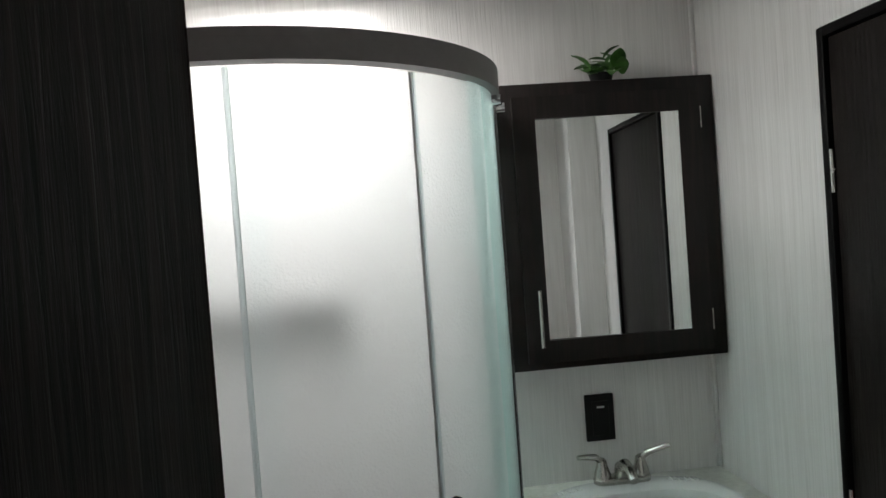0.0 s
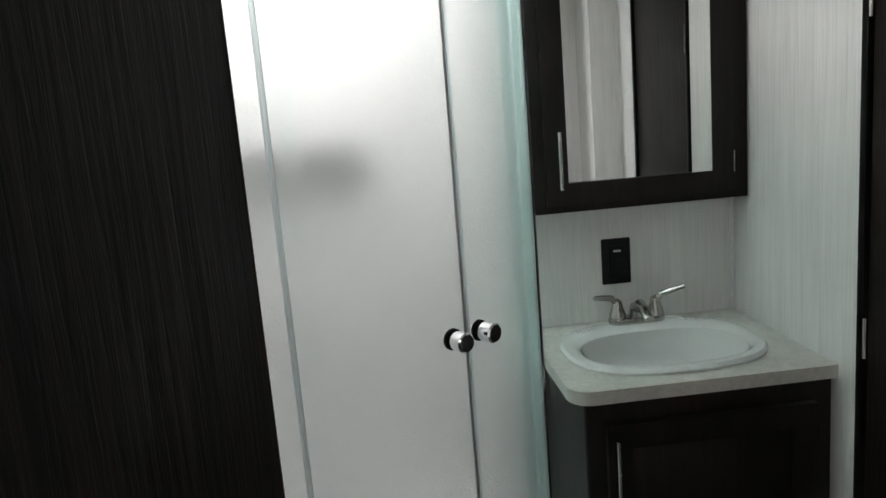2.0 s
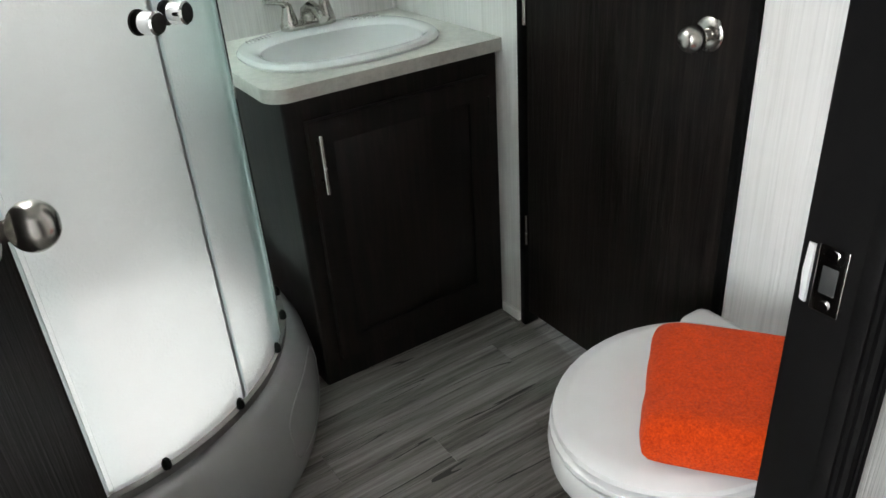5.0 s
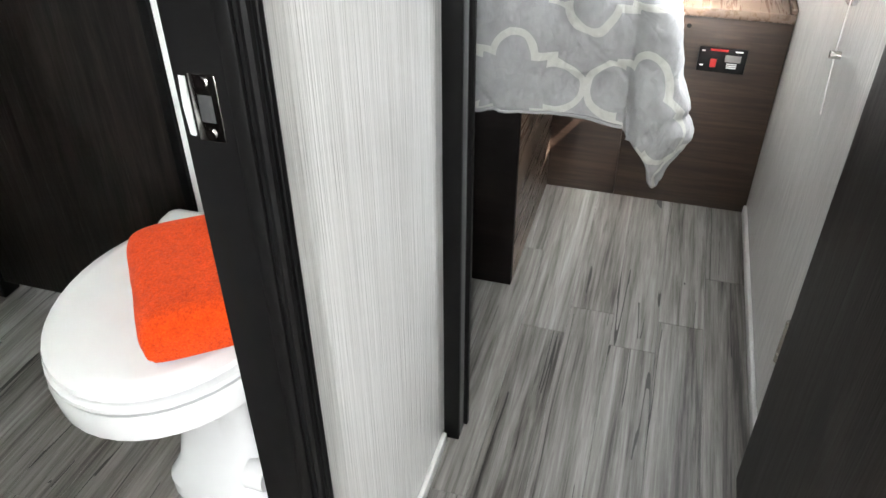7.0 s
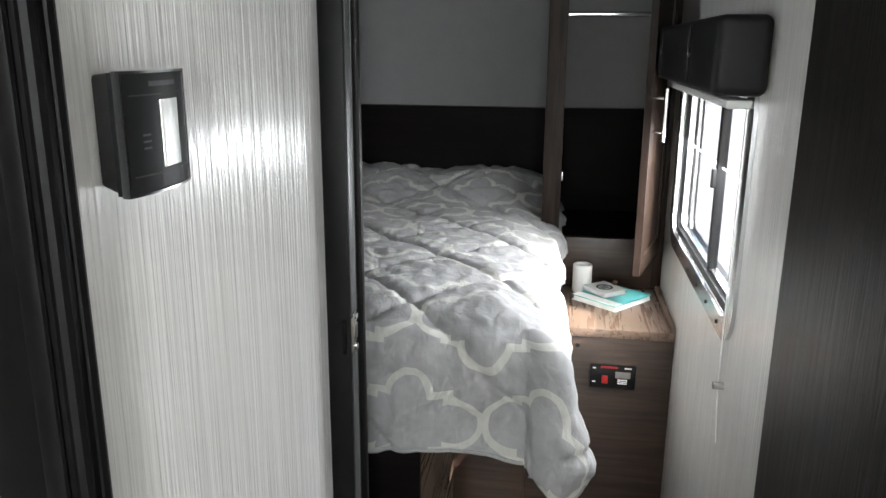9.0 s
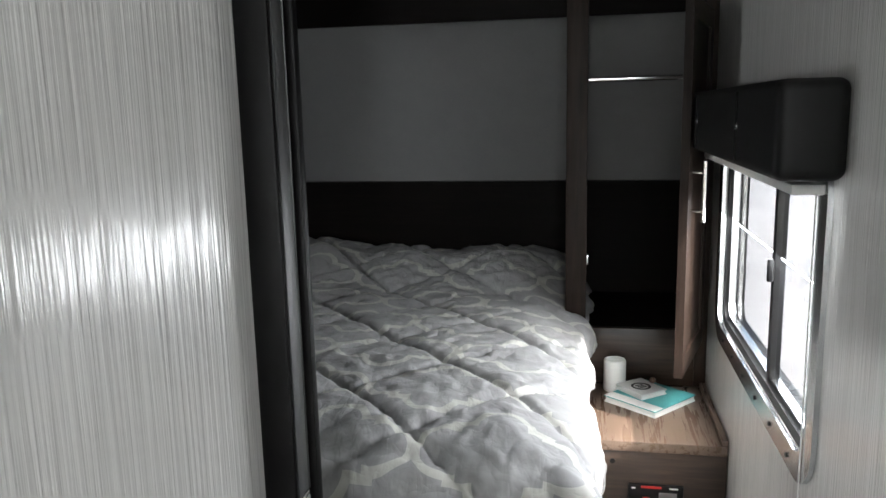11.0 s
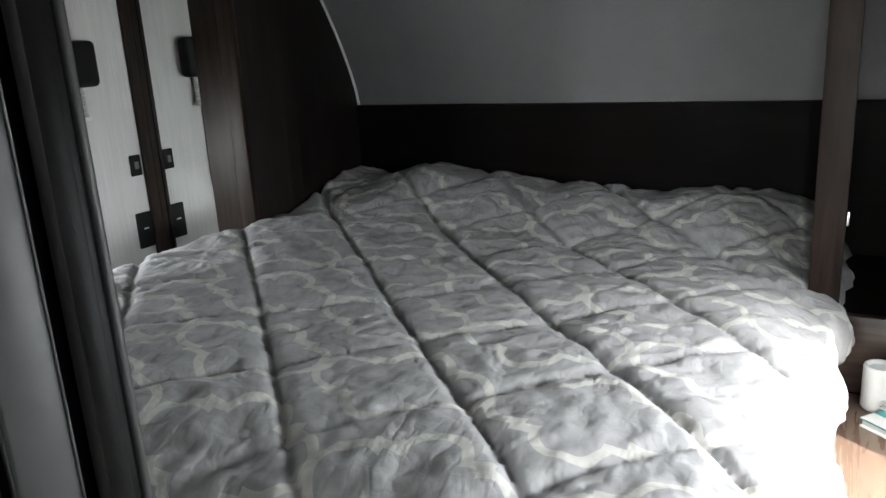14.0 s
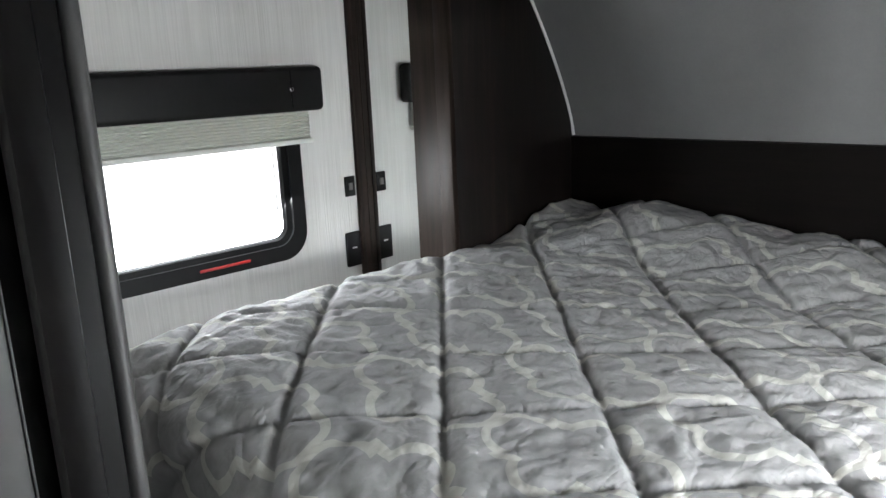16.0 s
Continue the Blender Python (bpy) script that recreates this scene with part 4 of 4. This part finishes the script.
def valance(name, x0, x1, y_wall, out, z0, z1, depth, buttons, label):
    """A padded pelmet with tufted buttons; out: the way off the wall."""
    v = empty(name, ((x0 + x1) / 2, y_wall, z0), label, "valance", "window valances")
    ya, yb = sorted((y_wall + out * 0.002, y_wall + out * depth))
    part("pad", box_bm(x0, x1, ya, yb, z0, z1, 0.014, 4), LEATHER, v)
    for x in buttons:
        c = Vector((x, y_wall + out * depth, (z0 + z1) / 2))
        part("button", lathe_bm([(0.006, -0.002), (0.006, 0.002), (0.003, 0.004)], Matrix.Translation(c) @ Vector((0, out, 0)).to_track_quat('Z', 'Y').to_matrix().to_4x4(), 12), CHROME, v)
        part("tuck", tube_bm([c + Vector((0, out * 0.0015, (k - 4) * (z1 - z0 - 0.02) / 8)) for k in range(9)], 0.0022, 6), LEATHER, v)
    return v


valance("window_valance", 1.412, 2.262, RIGHT, 1, 1.190, 1.311, 0.085, (1.66, 2.10), "black padded vinyl valance with tufted buttons over the bed window")
valance("window_valance", 1.555, 2.268, LEFT_BED, -1, 1.174, 1.287, 0.045, (2.165, 1.65), "black padded vinyl valance above a half-drawn shade")
shade = empty("pleated_shade", (1.93, LEFT_BED, 1.11), "pale pleated window shade drawn up below the valance", "shade")
pleats = []
for k in range(21):
    z = 1.178 - 0.075 * k / 20
    pleats.append((LEFT_BED - (0.026 if k % 2 else 0.012), z))
outline = pleats + [(p[0] + 0.006, p[1]) for p in reversed(pleats)]
part("pleats", prism_bm(outline, "x", 1.600, 2.228), PLEAT, shade)
part("bottom_rail", box_bm(1.598, 2.232, LEFT_BED - 0.030, LEFT_BED - 0.009, 1.090, 1.103, 0.003), PLEAT, shade)
blind = empty("pleated_shade", (1.85, RIGHT, 1.18), "white shade fully raised under the valance", "shade")
part("bottom_rail", box_bm(1.470, 2.235, RIGHT + 0.009, RIGHT + 0.050, 1.168, 1.182, 0.003), WHITE_TRIM, blind)
cord = empty("shade_cord", (1.50, RIGHT, 0.60), "thin pale shade cord with a wall cleat", "cord")
part("string", tube_bm([(1.508, RIGHT + 0.010, 1.17), (1.506, RIGHT + 0.010, 0.9), (1.504, RIGHT + 0.010, 0.68), (1.492, RIGHT + 0.009, 0.62), (1.482, RIGHT + 0.008, 0.575)], 0.0012, 6), WHITE_TRIM, cord)
part("cleat", rod_bm((1.504, RIGHT, 0.677), (1.504, RIGHT + 0.018, 0.677), 0.007, 12), NICKEL, cord)


# ---- bedroom: wardrobes ----
WX = 2.42
wr = empty("wardrobe", (2.6, -0.27, 0.565), "brown wood wardrobe standing open above the night stand", "wardrobe")
part("stile", box_bm(WX, WX + 0.02, -0.137, -0.084, 0.50, TOP, 0.002), WALNUT_SHADED_Z, wr)
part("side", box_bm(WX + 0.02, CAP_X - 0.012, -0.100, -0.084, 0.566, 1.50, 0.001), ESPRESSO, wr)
part("bottom_rail", box_bm(WX, WX + 0.02, -0.412, -0.137, 0.566, 0.716, 0.002), WALNUT_SHADED_Y, wr)
part("stile", box_bm(WX, WX + 0.02, RIGHT + 0.001, -0.412, 0.566, TOP, 0.002), WALNUT_SHADED_Z, wr)
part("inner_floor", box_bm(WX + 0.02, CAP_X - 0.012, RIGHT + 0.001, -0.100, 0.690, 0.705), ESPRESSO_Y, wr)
part("catch", box_bm(WX - 0.004, WX + 0.022, -0.142, -0.137, 0.885, 0.910, 0.001), STEEL, wr)
part("hanging_rod", rod_bm((2.66, -0.100, 1.360), (2.66, RIGHT + 0.001, 1.360), 0.008, 12), CHROME, wr, "chrome hanging rod")
wd = panel_door("door", wr, 0.0, 0.30, 0.0, 0.690, 1.505, 0.018, 0.045, WALNUT_SHADED_Z)
part("inner_panel", box_bm(0.045, 0.255, -0.012, -0.006, 0.735, 1.460), WALNUT_SHADED_Z, wd)
bar_handle(wd, (0.265, -0.018, 1.165), (0.265, -0.018, 1.035), (0, -1, 0), 0.005)
swing = pose(WX - 0.002, -0.412, 0, 0, 0, 180 - 15.6)
for o in (wd, *wd.children_recursive):
    o.data.transform(swing @ Matrix.Diagonal((1, -1, 1, 1)))
    o.data.flip_normals()

over = empty("overhead_cabinet", (2.6, 0.5, 1.51), "dark overhead cabinet above the bed head", "cabinet")
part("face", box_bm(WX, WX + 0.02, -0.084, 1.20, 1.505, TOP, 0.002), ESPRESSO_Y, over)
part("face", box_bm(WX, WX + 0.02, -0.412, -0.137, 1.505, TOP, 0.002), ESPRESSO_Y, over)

wl = empty("wardrobe", (2.6, 1.4, 0), "dark wood wardrobe with a mirror door beside the bed", "wardrobe")
WLX, WLY = 2.395, 1.205
part("side", box_bm(WLX, CAP_X - 0.012, WLY, WLY + 0.016, 0.0, TOP, 0.002), ESPRESSO, wl)
part("stile", box_bm(WLX - 0.018, WLX, WLY - 0.002, WLY + 0.045, 0.0, TOP, 0.003), WALNUT_SHADED_Z, wl)
wld = part("mirror_door", wall_bm("x", 2.398, 2.4165, 1.252, LEFT_BED - 0.002, 0.50, 1.64, [(1.358, LEFT_BED - 0.012, 0.56, 1.58)]), WALNUT_SHADED_Z, wl, "wood frame round a tall mirror")
part("mirror", box_bm(2.417, 2.4215, 1.350, LEFT_BED - 0.003, 0.55, 1.59), MIRROR, wld, "mirror glass")
part("edge_strip", box_bm(2.384, 2.3975, LEFT_BED - 0.016, LEFT_BED - 0.001, 0.0, TOP, 0.003), WALNUT_SHADED_Z, wl)
part("return_stile", box_bm(WLX, 2.3975, WLY + 0.017, WLY + 0.045, 0.0, TOP, 0.002), WALNUT_SHADED_Z, wl)

sw = empty("wall_switch", (2.35, LEFT_BED, 0.91), "small black switch plate beside the wardrobe", "switch")
part("plate", box_bm(2.342, 2.377, LEFT_BED - 0.008, LEFT_BED - 0.001, 0.925, 0.982, 0.003), BLACK_PLASTIC, sw)
part("rocker", box_bm(2.353, 2.366, LEFT_BED - 0.011, LEFT_BED - 0.008, 0.944, 0.964, 0.001), GREY_RAIL, sw)
ol = empty("wall_outlet", (2.35, LEFT_BED, 0.77), "black wall outlet above the bed", "outlet")
part("plate", box_bm(2.332, 2.381, LEFT_BED - 0.010, LEFT_BED - 0.001, 0.722, 0.822, 0.003), BLACK_PLASTIC, ol)
part("label", box_bm(2.350, 2.365, LEFT_BED - 0.0115, LEFT_BED - 0.010, 0.775, 0.779), PAPER, ol)

# ---- bedroom: night stand and what stands on it ----
ns = empty("night_stand", (2.24, -0.27, 0), "walnut laminate night stand between bed and wall", "nightstand")
# Dark front, pale top: how light falls is put into their tones.
part("front", box_bm(2.066, 2.084, RIGHT + 0.002, -0.075, 0.0, 0.540, 0.001), WALNUT_SHADED_Y, ns)
part("top", box_bm(2.060, WX, RIGHT + 0.002, -0.095, 0.541, 0.565, 0.003), WALNUT_LIT_X, ns)
part("ledge", box_bm(2.060, WX, RIGHT + 0.002, RIGHT + 0.016, 0.5655, 0.578, 0.002), WALNUT_LIT_X, ns)
part("screw", rod_bm((2.066, -0.20, 0.515), (2.0645, -0.20, 0.515), 0.006, 12), BLACK_PLASTIC, ns)

al = empty("gas_alarm", (2.066, -0.295, 0.44), "black gas alarm set into the night stand front", "alarm")
part("plate", box_bm(2.056, 2.0655, -0.352, -0.235, 0.404, 0.468, 0.003), BLACK_PLASTIC, al)
part("red_bar", box_bm(2.0545, 2.056, -0.305, -0.262, 0.4605, 0.4655), RED, al)
part("button", box_bm(2.0530, 2.056, -0.281, -0.266, 0.418, 0.440, 0.001), RED, al, "red test button")
part("grille", box_bm(2.0545, 2.056, -0.338, -0.300, 0.434, 0.452, 0.0005), GREY_RAIL, al)
for k, z in enumerate((0.4295, 0.4245, 0.4195)):
    part("text_bar", box_bm(2.0547, 2.056, -0.330, -0.306, z - 0.001, z + 0.001), PAPER, al)
part("text_bar", box_bm(2.0547, 2.056, -0.250, -0.242, 0.458, 0.461), PAPER, al)
part("text_bar", box_bm(2.0547, 2.056, -0.340, -0.322, 0.4605, 0.4635), PAPER, al)
part("text_bar", box_bm(2.0547, 2.056, -0.250, -0.242, 0.420, 0.423), PAPER, al)

can = thing("candle", lathe_bm([(0.026, 0.0), (0.028, 0.003), (0.028, 0.078), (0.026, 0.082), (0.022, 0.082), (0.019, 0.076), (0.003, 0.075)], Matrix.Translation((2.375, -0.212, 0.5652)), 32), PAPER, "plain white pillar candle on the night stand", "candle")


def book_at(center, turn, w, l, h, z, cover, label):
    b = empty("book", (*center, z), label, "book")
    m = Matrix.Translation((*center, z)) @ pose(0, 0, 0, 0, 0, turn)
    for name, bm, mat in (("page_block", box_bm(-w / 2 + 0.003, w / 2 - 0.003, -l / 2 + 0.002, l / 2 - 0.003, 0.0025, h - 0.0025), PAPER),
                          ("back_cover", box_bm(-w / 2, w / 2, -l / 2, l / 2, 0.0, 0.0025), PAPER),
                          ("front_cover", box_bm(-w / 2, w / 2, -l / 2, l / 2, h - 0.0025, h), cover)):
        bmesh.ops.transform(bm, matrix=m, verts=bm.verts)
        part(name, bm, mat, b)
    return b, m


bk, m = book_at((2.305, -0.295), -40, 0.165, 0.150, 0.016, 0.5655, TEAL, "teal and white hardback lying on the night stand")
bm = box_bm(-0.0825, -0.050, -0.075, 0.075, 0.0160, 0.0166)
bmesh.ops.transform(bm, matrix=m, verts=bm.verts)
part("white_band", bm, PAPER, bk)
nb, m = book_at((2.325, -0.275), -52, 0.082, 0.095, 0.013, 0.5825, PAPER, "small white book with a black emblem")
bm = ring_bm(round_rect(-0.024, 0.024, -0.024, 0.024, 0.0235, 7), round_rect(-0.018, 0.018, -0.018, 0.018, 0.0175, 7), "z", 0.0130, 0.0136)
bmesh.ops.transform(bm, matrix=m, verts=bm.verts)
part("emblem", bm, INK, nb)
for k in range(3):
    bm = box_bm(-0.012, 0.012, -0.010 + 0.008 * k, -0.006 + 0.008 * k, 0.0130, 0.0136)
    bmesh.ops.transform(bm, matrix=m, verts=bm.verts)
    part("text_bar", bm, INK, nb)
thing("trinket", lathe_bm([(0.004, 0.0), (0.009, 0.004), (0.008, 0.010), (0.003, 0.014)], Matrix.Translation((2.352, -0.305, 0.5958)), 14), WALNUT_LIT_X, "tiny brown bead on the small book", "trinket")

# ---- bedroom: bed ----
bed = empty("bed_base", (2.2, 0.6, 0), "dark wood platform under the mattress", "bed")
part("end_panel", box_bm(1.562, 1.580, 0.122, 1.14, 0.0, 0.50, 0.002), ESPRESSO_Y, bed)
# Sunlight on this side is put into its paler wood.
part("side_panel", box_bm(1.5805, 2.066, 0.122, 0.139, 0.0, 0.50, 0.001), WALNUT_LIT_X, bed)
part("side_panel", box_bm(1.585, CAP_X - 0.012, 1.12, 1.138, 0.0, 0.50, 0.001), ESPRESSO_X, bed)
part("back_panel", box_bm(2.066, 2.084, -0.0745, 0.150, 0.0, 0.50, 0.001), WALNUT_SHADED_Y, bed)
part("deck", box_bm(1.567, CAP_X - 0.012, 0.133, 1.138, 0.5005, 0.520), ESPRESSO_X, bed)
MX0, MX1, MY0, MY1, MZ = 1.555, CAP_X - 0.013, -0.058, 1.195, 0.735
part("mattress", box_bm(MX0, MX1, MY0, MY1, 0.5205, MZ, 0.03, 4), MATTRESS, bed)

# the comforter: one cloth, laid over the mattress and hanging at the foot and both sides
QX0, QX1, QY0, QY1, QZ = 1.530, CAP_X - 0.020, -0.095, 1.197, 0.768
FOOT, SIDE, STEP = 0.250, 0.290, 0.0075
SEAM, CROSS = 0.325, 0.297


def quilt_point(u, v):
    """u, v: metres along the flat cloth, in the bed's own x and y."""
    a, left, right = max(0.0, QX0 - u), max(0.0, v - QY1), max(0.0, QY0 - v)
    b = right if right > 0 else left
    way = -1.0 if right > 0 else 1.0
    # seams in two slanting families, with padding between them
    p, q = ((u - v - 1.45) / SEAM) % 1.0, ((u + v - 2.04) / CROSS) % 1.0
    p, q = min(p, 1 - p) * SEAM, min(q, 1 - q) * CROSS
    puff = 0.021 * (1 - math.exp(-p / 0.010)) * (1 - 0.6 * math.exp(-q / 0.010)) - 0.006
    crumple = 0.007 * noise.noise(Vector((u * 7, v * 7, 1))) + 0.007 * (0.5 - abs(noise.noise(Vector(((u + v) * 19, (u - v) * 11, 2))))) + 0.004 * (0.4 - abs(noise.noise(Vector(((u + v) * 37, (u - v) * 24, 7))))) + 0.008 * (0.5 - abs(noise.noise(Vector((u * 13, v * 10, 5))))) + 0.004 * noise.noise(Vector((u * 34, v * 30, 9)))
    lift = puff + crumple
    hang = math.hypot(a, b)
    x, y, z = max(u, QX0), min(max(v, QY0), QY1), QZ
    rise = min(1.0, max(0.0, (v - 0.45) / 0.6))
    z += 0.032 * rise * rise * (3 - 2 * rise) - 0.030 * math.exp(-max(min(u - QX0, v - QY0), 0.0) / 0.05)
    if hang == 0:
        z += lift
        if u > QX1 - 0.34:
            z += 0.075 * min(1.0, (u - QX1 + 0.34) / 0.22) * (0.85 + 0.5 * noise.noise(Vector((v * 5, 3, 0))))
        return Vector((x, y, z))
    out = Vector((-a, way * b, 0)) / hang
    r = 0.055
    turn = min(hang / r, math.pi / 2)
    flare = 0.05 * max(0.0, hang - 0.08) + 0.016 * math.sin(v * 19 + u * 23) * min(1.0, hang / 0.2)
    if a > 0 and b > 0:
        flare += 0.072 * math.sin(math.pi * min(1.0, hang / 0.45)) ** 0.8 * (2 * a * b / (a * a + b * b))
    side = r * math.sin(turn) * 0.75 + flare + lift * math.sin(turn)
    fold = 2 * a * b / (a * a + b * b)
    drop = r * (1 - math.cos(turn)) + max(0.0, hang - r * math.pi / 2)
    spread = Vector((-out.y, out.x, 0)) * way * (-0.30) * fold * (math.atan2(b, a) - 0.87) * max(0.0, hang - 0.12) if fold > 0 else Vector()
    return Vector((x, y, z + (lift * 0.9) * math.cos(turn))) + out * side - Vector((0, 0, drop * (1 + 0.07 * fold ** 3))) + spread


us = np.arange(QX0 - FOOT, QX1 + 1e-6, STEP)
vs = np.arange(QY0 - SIDE, QY1 + SIDE + 1e-6, STEP)
qverts, quv = [], []
for u in us:
    for v in vs:
        qverts.append(quilt_point(float(u), float(v)))
        quv.append((float(u), float(v)))
nv = len(vs)
qfaces = []
for i in range(len(us) - 1):
    for j in range(nv - 1):
        f = (i * nv + j, (i + 1) * nv + j, (i + 1) * nv + j + 1, i * nv + j + 1)
        mid = sum((qverts[k] for k in f), Vector()) / 4
        if quv[f[0]][0] > 2.040 and quv[f[0]][1] < QY0 - 0.10:
            continue
        if mid.x > WLX - 0.05 and mid.y > WLY - 0.01:
            continue
        cu, cv = (quv[f[0]][0] + quv[f[2]][0]) / 2, (quv[f[0]][1] + quv[f[2]][1]) / 2
        if math.hypot(max(0.0, QX0 - cu), max(0.0, QY0 - cv, cv - QY1)) > 0.347:
            continue
        qfaces.append(f)
qme = bpy.data.meshes.new("comforter")
qme.from_pydata([tuple(v) for v in qverts], [], qfaces)
layer = qme.uv_layers.new(name="UVMap")
for loop in qme.loops:
    layer.data[loop.index].uv = quv[loop.vertex_index]
qme.materials.append(QUILT)
qme.shade_smooth()
comforter = tagged(new("comforter", qme), "grey quilted comforter with a cream trellis pattern, rumpled", "comforter")
thick = comforter.modifiers.new("thickness", 'SOLIDIFY')
thick.thickness, thick.offset = 0.010, -1

hem = [quilt_point(QX0 - FOOT, float(v)) for v in np.arange(QY0 + 0.0, QY1 - 0.02, 0.012)]
part("hem_piping", tube_bm(hem, 0.004, 6), QUILT, comforter, "stitched hem")

# ---- outside ----
trailer = empty("parked_trailer", (2.6, 6.4, -0.85), "white travel trailer parked next door", "trailer")
part("shell", box_bm(-1.5, 6.5, 5.4, 7.6, -0.35, 2.4, 0.10, 3), TRAILER, trailer)
part("window", box_bm(3.3, 4.1, 5.392, 5.40, 0.7, 1.25, 0.003), LCD, trailer)
for x in (1.6, 2.5):
    part("wheel", rod_bm((x, 5.45, -0.5), (x, 5.65, -0.5), 0.35, 24), BLACK_PLASTIC, trailer)
skylight = empty("skylight", (0.1, 1.5, TOP), "white skylight frame above the shower", "skylight")
part("skylight_frame", wall_bm("y", 0, 1, 0, 1, 0, 1, []), WHITE_TRIM, skylight)
sky_bm = ring_bm(round_rect(-0.15, 0.35, 1.28, 1.72, 0.03, 4), round_rect(-0.118, 0.318, 1.312, 1.688, 0.03, 4), "z", TOP - 0.012, TOP - 0.0005)
skylight.children[0].data = mesh_of("skylight_frame", sky_bm, WHITE_TRIM)

# Unseen dome, added to keep direct sun off the shower's back wall.
dome_rings = []
for inset, z in ((0.0, TOP + 0.051), (0.004, TOP + 0.075), (0.03, TOP + 0.105), (0.08, TOP + 0.122), (0.15, TOP + 0.128)):
    dome_rings.append([Vector((p[0], p[1], z)) for p in round_rect(-0.15 + inset, 0.35 - inset, 1.28 + inset, 1.72 - inset, 0.03, 4)])
part("dome", loft_bm(dome_rings), MILKY, skylight, "milky white skylight dome")

# ---- floor boards ----
BOARD = 0.102
board_mesh = {}
rng = random.Random(11)
y = RIGHT
while y < LEFT_BATH:
    x = -2.2 + rng.uniform(-0.8, 0.0)
    while x < CAP_X:
        length = rng.choice((0.62, 0.80, 0.92))
        x0, x1 = max(x, -2.2 if y < HALL else -0.25), min(x + length, CAP_X if y < LEFT_BED - 0.10 else PART0)
        y1 = min(y + BOARD, LEFT_BATH)
        key = (round(x1 - x0, 3), round(y1 - y, 3))
        covered = x0 > 2.1 or (x1 < -0.25 and y > HALL + 0.04) or (x0 > 1.6 and y > 0.16)
        if x1 - x0 > 0.03 and not covered:
            if key not in board_mesh:
                board_mesh[key] = mesh_of("plank", box_bm(0.0003, key[0] - 0.0003, 0.0003, key[1] - 0.0003, -0.0055, 0.0, 0.0006, 1), PLANK, False)
            ob = new("plank", board_mesh[key])
            ob.parent = floor
            ob.location = (x0, y, 0)
        x += length
    y += BOARD
